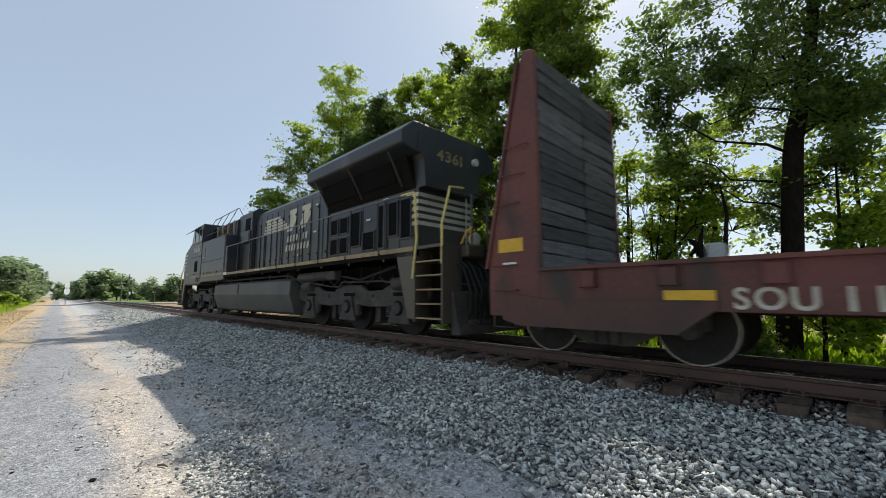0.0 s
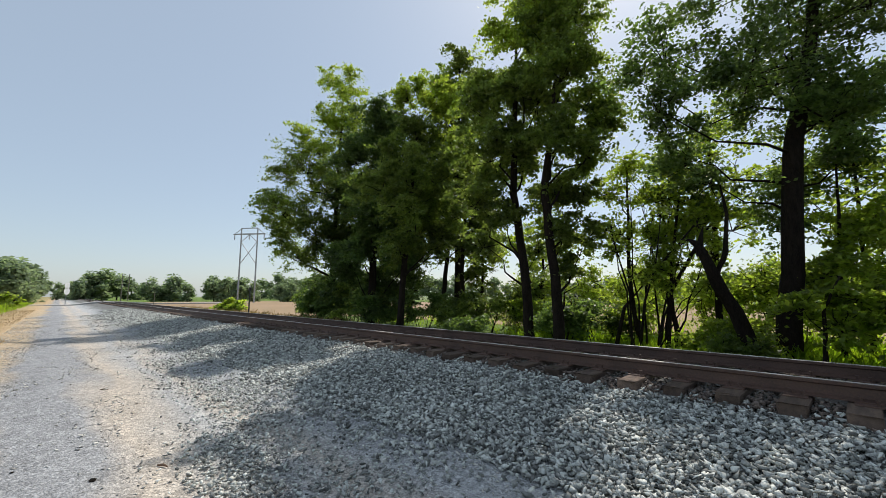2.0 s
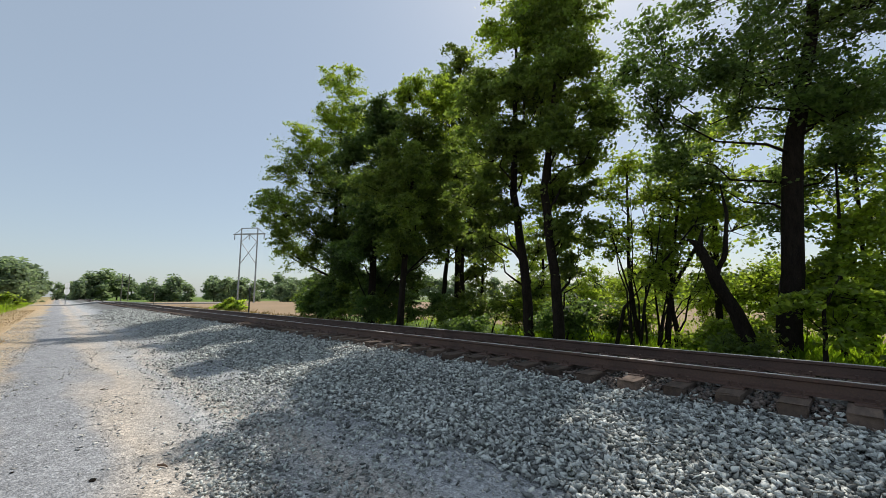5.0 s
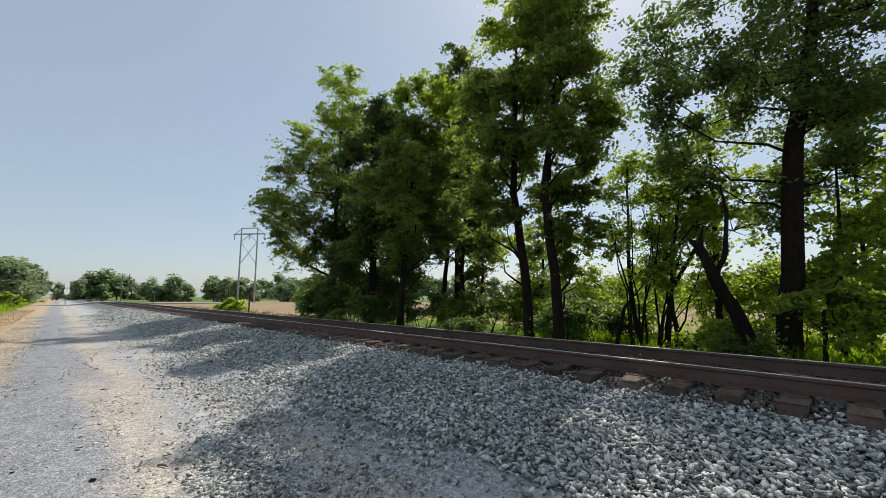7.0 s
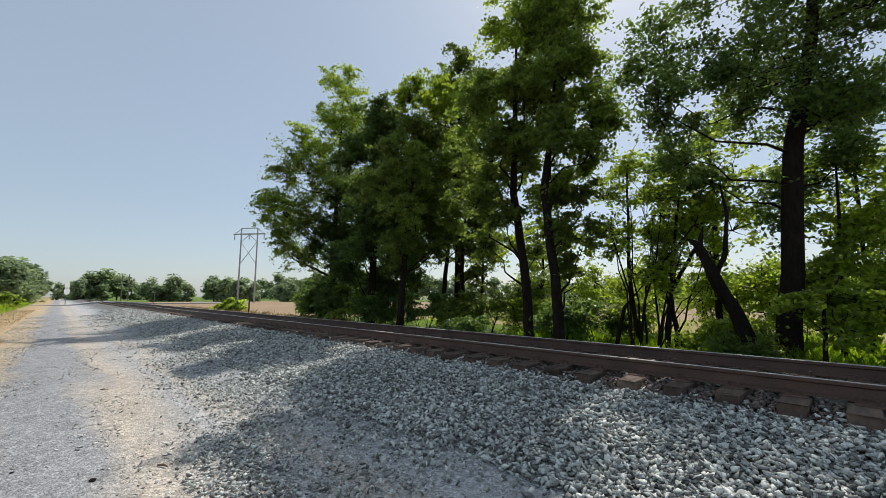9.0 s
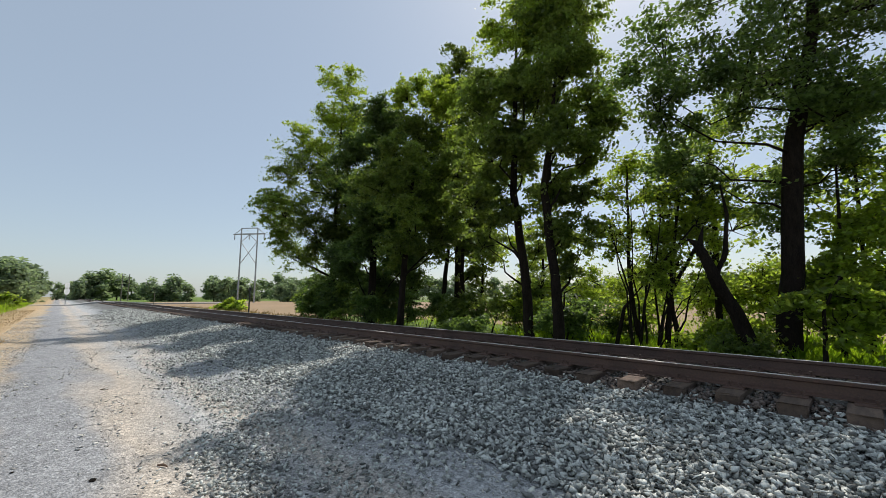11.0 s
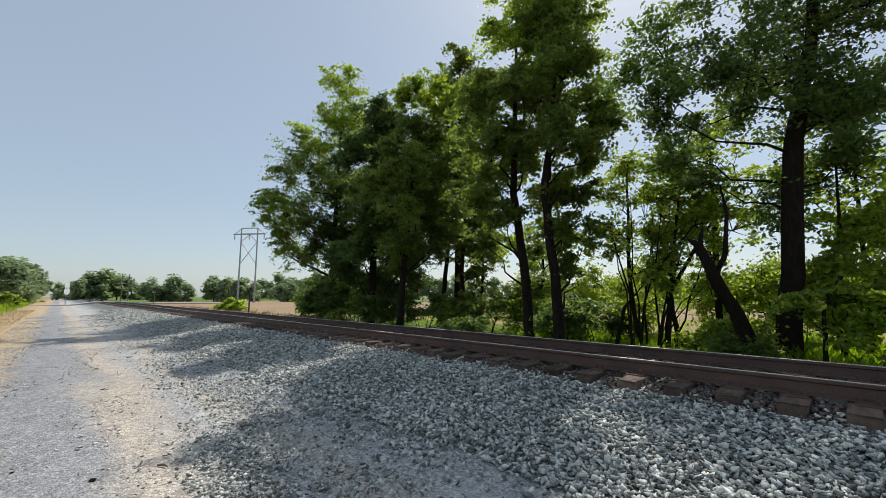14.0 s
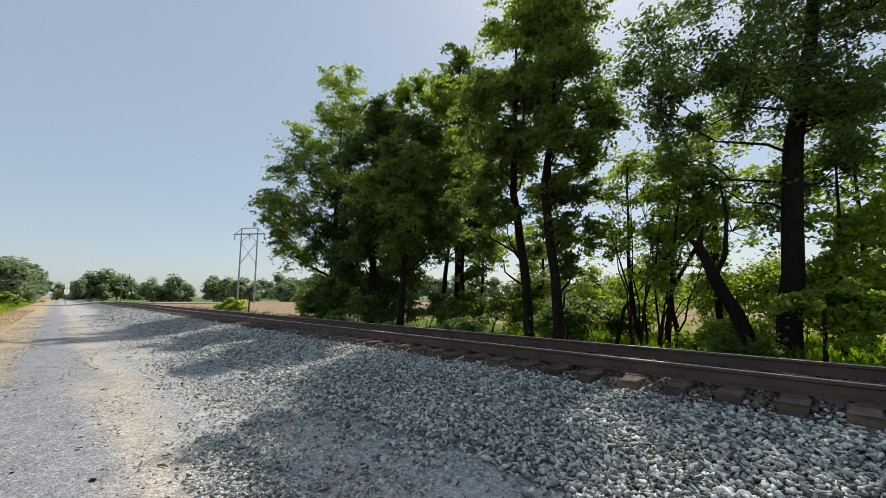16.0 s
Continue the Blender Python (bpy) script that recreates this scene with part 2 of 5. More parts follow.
def lumps(x, y):
    """Low unevenness of the bank and lane."""
    near = np.exp(-((y - 3.6) / 1.3) ** 2)
    return (0.035 * np.sin(1.9 * x + 0.8 * np.sin(2.3 * y)) * np.sin(1.3 * y + 0.5 * x)) * (0.35 + near) \
        + 0.10 * np.exp(-((x + 6.6) / 0.8) ** 2 - ((y - 3.9) / 0.7) ** 2)


def build_ground():
    xs = np.concatenate([[-2500, -1200, -600, -350, -220], np.arange(-150, -32, 3), np.arange(-32, 9, 0.2), np.arange(9, 40, 3), [60, 120, 300, 900, 2500]])
    ys = np.concatenate([[-2500, -900, -300, -100, -40, -20, -12, -8], np.arange(-6, 10, 0.16), np.arange(10, 30, 2), [40, 70, 120, 220, 500, 1200, 2500]])
    gx, gy = np.meshgrid(xs, ys)
    gz = bank(gy) + lumps(gx, gy) * ((gy > -4) & (gy < 10) & (gx > -60) & (gx < 20))
    v = np.stack([gx, gy, gz], -1).reshape(-1, 3)
    w = len(xs)
    i = (np.arange(len(ys) - 1)[:, None] * w + np.arange(w - 1)[None]).ravel()
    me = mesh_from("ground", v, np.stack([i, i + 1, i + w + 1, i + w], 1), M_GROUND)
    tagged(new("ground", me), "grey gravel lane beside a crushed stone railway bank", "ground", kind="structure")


build_ground()


def sheet(name, label, corners, z, mat):
    """A wide field lying just above the ground, with a slightly uneven rim."""
    bm = bmesh.new()
    vs = []
    rnd = random.Random(name)
    for (x0, y0), (x1, y1) in zip(corners, corners[1:] + corners[:1]):
        for k in range(8):
            t = k / 8
            vs.append(bm.verts.new((x0 + (x1 - x0) * t + rnd.uniform(-.6, .6), y0 + (y1 - y0) * t + rnd.uniform(-.4, .4), z(y0 + (y1 - y0) * t))))
    bm.faces.new(vs)
    bmesh.ops.triangulate(bm, faces=bm.faces[:])
    return tagged(part(name, bm, mat), label, "field", kind="structure")


sheet("field", "bare brown ploughed field beyond the trees", [(-128, 11.2), (-30, 12.6), (-24, 17), (70, 18), (160, 105), (-128, 60)], lambda y: float(bank(y)) + 0.03, M_FIELD)
sheet("meadow", "pale green meadow behind the brown field", [(-900, 109), (900, 109), (900, 420), (-900, 420)], lambda y: float(bank(y)) + 0.05, M_MEADOW)


def stone_shapes(rng, count, points=9):
    """Broken stones: hulls of a few random points, triangles alone."""
    shapes = []
    for _ in range(count):
        bm = bmesh.new()
        p = rng.normal(size=(points, 3))
        p /= np.linalg.norm(p, axis=1)[:, None]
        p *= rng.uniform(0.75, 1.1, (points, 1)) * np.array([1.0, 0.72, 0.5])
        for q in p:
            bm.verts.new(q)
        r = bmesh.ops.convex_hull(bm, input=bm.verts[:])
        bmesh.ops.delete(bm, geom=[v for v in bm.verts if not v.link_faces], context='VERTS')
        bmesh.ops.triangulate(bm, faces=bm.faces[:])
        bm.verts.index_update()
        shapes.append((np.array([v.co for v in bm.verts]), np.array([[v.index for v in f.verts] for f in bm.faces])))
        bm.free()
    return shapes


def scatter(name, label, category, at, sizes, rng, mat, points=8, thin=1.0):
    """Loose stones in one heap, each with its own turn."""
    shapes = stone_shapes(rng, 14, points)
    pick = rng.integers(0, len(shapes), len(at))
    vs, fs, base = [], [], 0
    for k, (sv, sf) in enumerate(shapes):
        sel = pick == k
        n = int(sel.sum())
        rot = lying(rng, n, 0.45 * thin)
        sv = sv * np.array([1, 1, thin])
        v = np.einsum("nij,vj->nvi", rot, sv) * sizes[sel][:, None, None] + at[sel][:, None, :]
        vs.append(v.reshape(-1, 3))
        fs.append((sf[None] + (np.arange(n) * len(sv))[:, None, None]).reshape(-1, 3) + base)
        base += n * len(sv)
    return tagged(new(name, mesh_from(name, np.concatenate(vs), np.concatenate(fs), mat)), label, category, kind="stuff")


def build_stones():
    rng = np.random.default_rng(4)

    def region(n, x0, x1, y0, y1):
        return rng.uniform(x0, x1, n), rng.uniform(y0, y1, n)
    xs, ys = [], []
    for n, x0, x1, y0, y1 in ((44000, -9, 3.2, 2.8, 5.5), (24000, -24, -9, 2.9, 5.4), (9000, -50, -24, 3.0, 5.3),
                              (9000, -14, 5, 5.5, 7.9), (2500, -30, -14, 5.4, 7.9), (1200, -8, 8, 7.9, 9.0)):
        x, y = region(n, x0, x1, y0, y1)
        xs.append(x)
        ys.append(y)
    x, y = 3.0 - 45 * rng.uniform(size=34000) ** 1.5, rng.uniform(1.3, 3.4, 34000)
    keep = rng.uniform(size=len(x)) < np.clip((y - 2.0) / 1.3 + 0.35 * np.sin(0.9 * x + 1.2 * np.sin(0.7 * x)) + 0.25 * np.sin(3.1 * x + 2 * y), 0.05, 1)
    xs.append(x[keep])
    ys.append(y[keep])
    for n, cx, cy, wx, wy in ((900, -4.2, 1.35, .55, .22), (900, -5.6, 2.0, 1.2, .3), (700, -3.2, 1.1, .6, .18), (700, -8.5, 1.9, 1.6, .3), (500, -2.6, 1.7, .7, .3)):
        xs.append(rng.normal(cx, wx, n))
        ys.append(rng.normal(cy, wy, n))
    x, y = np.concatenate(xs), np.concatenate(ys)
    s = rng.uniform(0.022, 0.050, len(x)) * np.where(x < -24, 1.6, np.where(x < -9, 1.15, 1.0))
    s *= np.where(rng.uniform(size=len(x)) < 0.05, 1.35, 1.0) * np.where(y < 2.4, 0.72, 1.0)
    over_tie = (np.abs((x - 0.09) / SPACING - np.round((x - 0.09) / SPACING)) * SPACING < 0.135) & (y > 5.12) & (y < 7.9)
    x, y, s = x[~over_tie], y[~over_tie], s[~over_tie]
    z = bank(y) + lumps(x, y) + s * rng.uniform(-0.1, 0.8, len(x)) + rng.uniform(-0.006, 0.028, len(x))
    stained = y + rng.normal(0, 0.12, len(y)) > 5.2
    for name, label, sel, mat in (("ballast", "loose crushed grey ballast stones on the railway bank", ~stained, M_STONE),
                                  ("stained_ballast", "rust-stained ballast stones between the ties", stained, M_STONE_RUST)):
        scatter(name, label, "ballast", np.stack([x, y, z], 1)[sel], s[sel], rng, mat, 7)
    x, y = 2.0 - 44 * rng.uniform(size=110000) ** 1.7, rng.uniform(-1.4, 3.2, 110000)
    clump = np.sin(1.7 * x + 2 * np.sin(y * 1.3)) + np.sin(2.9 * y + x)
    keep = rng.uniform(size=len(x)) < np.clip(0.38 + 0.17 * clump - 0.5 * np.exp(-((y - 0.0) / 0.4) ** 2) - 0.4 * np.exp(-((y - 1.1) / 0.4) ** 2), 0.03, 1)
    x, y = x[keep], y[keep]
    s = rng.gamma(2.4, 0.0046, len(x)) + 0.004 + 0.0006 * np.clip(-x, 0, 20)
    scatter("gravel", "small pale gravel scattered over the lane", "gravel", np.stack([x, y, bank(y) + lumps(x, y) + s * 0.2], 1), s, rng, M_PEBBLE, 6, 0.5)


build_stones()


# ---- railway track ----
def rail_outline():
    return [(-0.07, 0), (0.07, 0), (0.07, 0.012), (0.012, 0.03), (0.009, 0.125), (0.034, 0.14), (0.036, 0.168), (0.028, 0.176),
            (-0.028, 0.176), (-0.036, 0.168), (-0.034, 0.14), (-0.009, 0.125), (-0.012, 0.03), (-0.07, 0.012)]


def build_track():
    track = thing("railway_track", "single railway track with rusty rails on timber ties", "railway track", kind="structure")
    for y in (5.75, 7.25):
        part("rail", prism(bmesh.new(), [(a + y, b + RAIL_TOP - 0.178) for a, b in rail_outline()], "x", -600, 500), M_RUST, track, "rust-brown steel rail")
        d = 1 if y < TRACK_Y else -1
        a, b = sorted((y - d * .024, y + d * .033))
        part("running_surface", bx(-600, 500, a, b, RAIL_TOP - .004, RAIL_TOP), M_SHINE, track, "worn rail head with its bright glint painted on")
    tie_data = []
    for k in range(4):
        bm = bx(-0.115, 0.115, -1.3, 1.3, -0.17, 0.0, bevel=0.012)
        rnd = random.Random(k)
        for v in bm.verts:
            v.co += Vector((rnd.uniform(-.008, .008), rnd.uniform(-.03, .03), rnd.uniform(-.006, .004)))
        me = bpy.data.meshes.new("tie")
        bm.to_mesh(me)
        bm.free()
        me.materials.append(M_TIE)
        tie_data.append(me)
    bm = box(bmesh.new(), -0.1, 0.1, -0.19, 0.19, 0, 0.014, bevel=0.003)
    box(bm, -0.1, 0.1, -0.085, -0.072, 0.014, 0.026)
    box(bm, -0.1, 0.1, 0.072, 0.085, 0.014, 0.026)
    plate = bpy.data.meshes.new("tie_plate")
    bm.to_mesh(plate)
    bm.free()
    plate.materials.append(M_RUST)
    bm = box(bmesh.new(), -0.009, 0.009, -0.009, 0.009, -0.02, 0.045)
    box(bm, -0.016, 0.016, -0.02, 0.014, 0.045, 0.06)
    spike = bpy.data.meshes.new("spike")
    bm.to_mesh(spike)
    bm.free()
    spike.materials.append(M_RUST)
    rnd = random.Random(8)
    top = RAIL_TOP - 0.178 - 0.014
    rest = bmesh.new()
    k = -260
    while k < 240:
        x = 0.09 + k * SPACING
        near = -115 < x < 40
        m = pose(x + rnd.uniform(-.025, .025), TRACK_Y + rnd.uniform(-.07, .07), top, 0, 0, rnd.uniform(-1.6, 1.6))
        if near:
            piece("tie", tie_data[k % 4], track, m)
        else:
            box(rest, x - .11, x + .11, TRACK_Y - 1.3, TRACK_Y + 1.3, top - .15, top)
        if -30 < x < 6:
            for y in (5.75, 7.25):
                piece("tie_plate", plate, track, pose(x, y, top))
                if x > -16:
                    for sx, sy in ((-0.05, -0.083), (0.05, 0.083), (0.06, -0.14)):
                        piece("spike", spike, track, pose(x + sx, y + sy, top + 0.004 + rnd.uniform(0, .015), 0, 0, 0 if sy < 0 else 180))
        k += 1
    tagged(part("far_ties", rest, M_TIE, track), kind="stuff")


build_track()


# ---- trees ----
SWAYING = []


def foliage(name, lobe, n, size, rng, mat, parent, spread=0.21):
    """One lobe of the crown: flat drooping sprays of leaves set along boughs, open between them, with the twigs that carry them."""
    x, y, z, r = lobe
    boughs = int(8 + 6 * r)
    d = rng.normal(size=(boughs, 3)) + np.array([0, 0, 0.2])
    d /= np.linalg.norm(d, axis=1)[:, None]
    d *= np.array([1.0, 1.0, 0.9]) * rng.uniform(0.6, 1.2, (boughs, 1)) * r
    sprays = max(10, int(n / 45))
    of = rng.integers(0, boughs, sprays)
    c = d[of] * (rng.uniform(0.12, 1.1, sprays) ** 0.55)[:, None] + rng.normal(size=(sprays, 3)) * 0.13 * r
    out = d[of] * np.array([1, 1, 0.35]) + rng.normal(size=(sprays, 3)) * np.array([0.5, 0.5, 0.18]) * r
    out /= np.linalg.norm(out, axis=1)[:, None]
    side = np.cross(out, np.array([0, 0, 1.0]) + rng.normal(size=(sprays, 3)) * 0.25)
    side /= np.linalg.norm(side, axis=1)[:, None]
    up = np.cross(side, out)
    which = rng.integers(0, sprays, n)
    long = spread * (0.85 + 0.3 * r) * rng.uniform(0.55, 1.35, sprays)
    q = rng.normal(size=(n, 3)) * np.array([1.0, 0.55, 0.2]) * long[which][:, None]
    p = c[which] + q[:, :1] * out[which] + q[:, 1:2] * side[which] + q[:, 2:] * up[which]
    p[:, 2] -= 0.35 * np.clip(q[:, 0], 0, None)
    ob = piece(name, leaf_mesh(name, p, size, rng, mat, 0.18, 0.6), parent, Matrix.Translation((x, y, z)))
    bm = bmesh.new()
    for w in d:
        mid = Vector(w) * 0.5 + Vector((rng.normal() * 0.08 * r, rng.normal() * 0.08 * r, -0.06 * r))
        rod(bm, [(0, 0, -0.15 * r), mid, w], [0.016 * r ** 0.5, 0.010, 0.004], 4)
    part("branchlet", bm, M_BARK, ob)
    SWAYING.append(ob)
    return ob


def tree(label, base, trunk, lobes, leaves, size, mat, seed, turn=45.5, group="trees along the track", limb=0.06, bark=None, spread=0.21, top=99, lit_top_mat=None, near=1.0, rise=0.55):
    """Tapered trunk through (x, y, z, radius) points, limbs to each lobe of the crown, leaves round it."""
    rng = np.random.default_rng(seed)

    def scaled(p):
        return (p[0] * near, p[1] * near, EYE.z + (p[2] - EYE.z) * near, p[3] * near)
    base = (base[0] * near, base[1] * near, base[2])
    trunk, lobes = [(trunk[0][0], trunk[0][1], -0.3, trunk[0][3] * near)] + [scaled(p) for p in trunk[1:]], [scaled(l) for l in lobes]
    size, top, spread = size * near, EYE.z + (top - EYE.z) * near, spread * near
    ob = thing("tree", label, "tree", pose(*base, 0, 0, turn), group)
    bm = bmesh.new()
    pts, rad = [], []
    for a, b in zip(trunk, trunk[1:]):
        for k in range(4):
            t = k / 4
            wob = 0.0 if not pts else 0.02
            pts.append(Vector(a[:3]).lerp(Vector(b[:3]), t) + Vector((rng.uniform(-wob, wob), rng.uniform(-wob, wob), 0)))
            rad.append(a[3] + (b[3] - a[3]) * t)
    pts.append(Vector(trunk[-1][:3]))
    rad.append(trunk[-1][3])
    rad[0] *= 1.25
    rod(bm, pts, rad, 12)
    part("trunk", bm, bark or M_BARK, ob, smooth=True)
    total = sum(l[3] ** 2 for l in lobes)
    for l in lobes:
        c = Vector(l[:3])
        fit = min(range(len(pts)), key=lambda i: abs(pts[i].z - max(trunk[0][2] + 1.2, c.z - 1.6 * rise - rise * math.hypot(c.x - pts[i].x, c.y - pts[i].y))))
        a = pts[fit]
        mid = a.lerp(c, 0.55) + Vector((rng.uniform(-.15, .15), rng.uniform(-.15, .15), -0.12 * (c - a).length))
        r0 = min(rad[fit] * 0.5, limb * (0.45 + 0.35 * l[3]))
        bend = [Vector((rng.normal(), rng.normal(), rng.normal() * 0.6)) * 0.05 * (c - a).length for _ in range(3)]
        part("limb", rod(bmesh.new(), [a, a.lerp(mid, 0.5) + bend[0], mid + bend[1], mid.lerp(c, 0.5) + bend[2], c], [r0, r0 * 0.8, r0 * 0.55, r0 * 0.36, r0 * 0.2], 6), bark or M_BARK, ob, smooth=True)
        # Lobes above top take the pale leaves, painting light onto the crown's top.
        foliage("foliage", l, int(leaves * l[3] ** 2 / total), size, rng, lit_top_mat if l[2] > top else mat, ob, spread)
    return ob


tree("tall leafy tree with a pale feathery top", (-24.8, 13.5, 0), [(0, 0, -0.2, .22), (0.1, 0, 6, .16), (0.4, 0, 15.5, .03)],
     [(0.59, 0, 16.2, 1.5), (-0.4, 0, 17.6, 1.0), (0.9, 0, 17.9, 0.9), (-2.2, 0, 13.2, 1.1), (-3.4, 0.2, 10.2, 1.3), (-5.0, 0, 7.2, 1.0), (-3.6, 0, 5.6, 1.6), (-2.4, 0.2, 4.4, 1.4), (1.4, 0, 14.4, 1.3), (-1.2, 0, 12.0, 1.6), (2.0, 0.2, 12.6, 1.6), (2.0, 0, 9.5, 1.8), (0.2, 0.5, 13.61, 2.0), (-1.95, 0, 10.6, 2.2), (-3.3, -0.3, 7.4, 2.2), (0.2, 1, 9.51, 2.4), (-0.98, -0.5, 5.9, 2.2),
      (1.37, 0, 6.4, 2.1), (-4.3, 0.3, 8.33, 1.0), (-1.0, 0, 14.3, 1.0)], 78000, 0.074, M_LEAF, 1, top=11.5, lit_top_mat=M_LEAF_PALE, near=0.92)
tree("broad dark leafy tree", (-19.55, 13.2, 0), [(0, 0, -0.2, .24), (0.2, 0, 6, .17), (0.8, 0, 12, .03)],
     [(0.17, 0, 11.01, 1.67), (-0.2, 0, 13.0, 1.2), (0.9, 0.2, 12.4, 1.2), (-0.8, -1.0, 9.4, 1.5), (0.4, -1.2, 5.8, 1.5), (-1.2, -0.8, 3.4, 1.2), (1.5, 0, 9.01, 1.84), (-0.17, -0.4, 7.34, 2.0), (1.17, 0.6, 5.67, 2.0), (-0.9, -0.5, 4.0, 1.5), (2.17, 0.5, 4.0, 1.4), (1.5, 0.4, 12.2, 1.1)],
     86000, 0.076, M_LEAF_DARK, 2, near=0.86)
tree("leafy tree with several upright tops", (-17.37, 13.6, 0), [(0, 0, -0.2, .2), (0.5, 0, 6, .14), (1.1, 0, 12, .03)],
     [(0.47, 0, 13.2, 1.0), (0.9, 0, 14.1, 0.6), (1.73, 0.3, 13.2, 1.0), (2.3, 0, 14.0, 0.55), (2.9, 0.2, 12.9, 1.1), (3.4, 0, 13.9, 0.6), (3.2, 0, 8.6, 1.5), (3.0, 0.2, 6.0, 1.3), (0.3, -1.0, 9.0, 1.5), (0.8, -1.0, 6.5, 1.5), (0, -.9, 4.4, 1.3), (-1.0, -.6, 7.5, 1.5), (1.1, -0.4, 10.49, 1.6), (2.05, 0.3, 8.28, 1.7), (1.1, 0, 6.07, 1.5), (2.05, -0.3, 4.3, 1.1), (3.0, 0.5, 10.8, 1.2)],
     84000, 0.076, M_LEAF, 3, top=10.6, lit_top_mat=M_LEAF_PALE, near=0.70)
tree("slender tree leaning over at its top", (-12.7, 12.4, 0), [(0, 0, -0.2, .12), (0.15, 0, 2.5, .1), (0.5, 0, 5.2, .06), (0.6, 0, 7.5, .03)],
     [(0.6, 0, 7.3, 1.3), (-0.2, 0.2, 6.2, 0.9), (1.1, 0, 5.8, 0.9), (0.9, 0.2, 4.2, 0.7)], 12000, 0.07, M_LEAF_DARK, 4, near=1.2)
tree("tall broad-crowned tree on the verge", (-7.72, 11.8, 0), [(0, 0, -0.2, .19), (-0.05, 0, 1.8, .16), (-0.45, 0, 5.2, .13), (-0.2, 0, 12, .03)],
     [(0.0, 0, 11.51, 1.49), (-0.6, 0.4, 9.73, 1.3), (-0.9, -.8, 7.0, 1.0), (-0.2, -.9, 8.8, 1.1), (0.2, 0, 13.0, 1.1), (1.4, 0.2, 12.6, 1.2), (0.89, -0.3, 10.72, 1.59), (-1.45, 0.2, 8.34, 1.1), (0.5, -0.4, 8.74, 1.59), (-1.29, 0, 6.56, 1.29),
      (-0.1, 0.5, 6.36, 1.39), (-1.88, 0.3, 4.9, 0.95), (-0.69, -0.2, 4.2, 0.9), (-1.5, 0.5, 3.4, 0.75), (0.5, 0.6, 3.2, 0.6)], 58000, 0.068, M_LEAF, 5, top=11.5, lit_top_mat=M_LEAF_PALE, near=0.87, spread=0.17)
# Its last two lobes are added high up to shade the ballast.
tree("tall tree with a straight dark trunk", (-6.4, 11.5, 0), [(0, 0, -0.2, .2), (-0.1, 0, 2.2, .15), (-0.35, 0, 5.0, .13), (0.3, 0, 10, .03)],
     [(0.4, 0, 9.04, 1.18), (1.13, 0.3, 8.13, 1.09), (0.22, -0.4, 6.86, 1.27), (1.31, 0.2, 6.32, 0.91), (0.04, 0.4, 5.04, 1.09), (1.67, 0, 7.41, 0.73), (0.22, 0.2, 3.6, 0.75), (1.0, 0.2, 4.8, 0.7), (1.1, 0.4, 3.4, 0.7), (0.6, 0.5, 2.5, 0.6), (0.9, 0, 11.4, 1.2), (0.8, 0, 13.2, 1.2)],
     46000, 0.066, M_LEAF, 6, near=0.87, spread=0.17)
# Lobes above 10 m are out of view, added to shade the ballast.
tree("large spreading tree with a thick dark trunk", (-1.0, 11.5, 0), [(0, 0, -0.2, .25), (0.36, 0, 2.0, .21), (0.66, 0, 4.8, .19), (1.0, 0, 6.2, .16), (1.5, 0, 8, .12), (1.9, 0, 12.5, .04)],
     [(0.1, 0, 9.3, 1.9), (-1.9, 0.4, 7.5, 1.05), (-0.65, -0.5, 6.6, 1.3), (1.35, 0.5, 7.5, 1.6), (-2.4, 0, 5.93, 0.95), (1.3, -0.3, 5.68, 1.3), (-1.52, 0.5, 4.9, 0.95),
      (2.3, 0, 6.18, 1.2), (2.3, 0.4, 4.68, 1.0), (-0.75, 0.8, 4.4, 0.75), (1.2, 0.8, 4.06, 0.85), (-3.02, 0.3, 6.93, 0.55), (0.8, 0.5, 3.1, 0.6), (-0.8, 0, 11.0, 1.5), (2.0, 0, 10.6, 1.8), (0.6, 0, 12.4, 1.8), (3.0, 0, 8.8, 1.4), (-2.2, 0, 12.2, 1.5), (-1.2, 0, 13.2, 1.5), (-3.2, 0, 13.0, 1.4)],
     88000, 0.054, M_LEAF_DARK, 7, limb=0.05, rise=0.22)
tree("leafy tree at the end of the row", (4.2, 11.8, 0), [(0, 0, -0.2, .28), (0.1, 0, 4, .22), (0.2, 0, 11, .04)],
     [(0, 0, 10.5, 1.9), (-1.3, 0, 8.5, 1.7), (1.4, 0, 8.2, 1.8), (-1.2, -0.3, 6.2, 1.5), (1.3, 0, 5.8, 1.5), (-1.0, -0.6, 3.6, 1.1), (0.3, 0.6, 4.6, 1.2)], 22000, 0.06, M_LEAF_DARK, 8)

tree("young multi-stemmed tree with sparse pale foliage", (-4.1, 11.9, 0), [(0, 0, -0.2, .07), (-0.25, 0, 2.2, .055), (-0.1, 0, 5.5, .02)],
     [(-0.1, 0, 5.4, .75), (-0.6, 0.2, 4.6, .6), (0.5, 0, 4.4, .7), (0.7, 0.2, 3.4, .55), (-0.4, 0, 3.4, .55)], 4200, 0.056, M_LEAF_PALE, 11, limb=0.03)
tree("young multi-stemmed tree with sparse pale foliage", (-3.4, 11.7, 0), [(0, 0, -0.2, .06), (0.25, 0, 2.0, .05), (0.75, 0, 5.0, .02)],
     [(0.8, 0, 5.2, .75), (1.3, 0.2, 4.4, .7), (0.3, 0, 4.3, .6), (1.0, 0, 3.5, .6), (0.0, 0.2, 3.0, .5)], 4200, 0.056, M_LEAF_PALE, 12, limb=0.03)
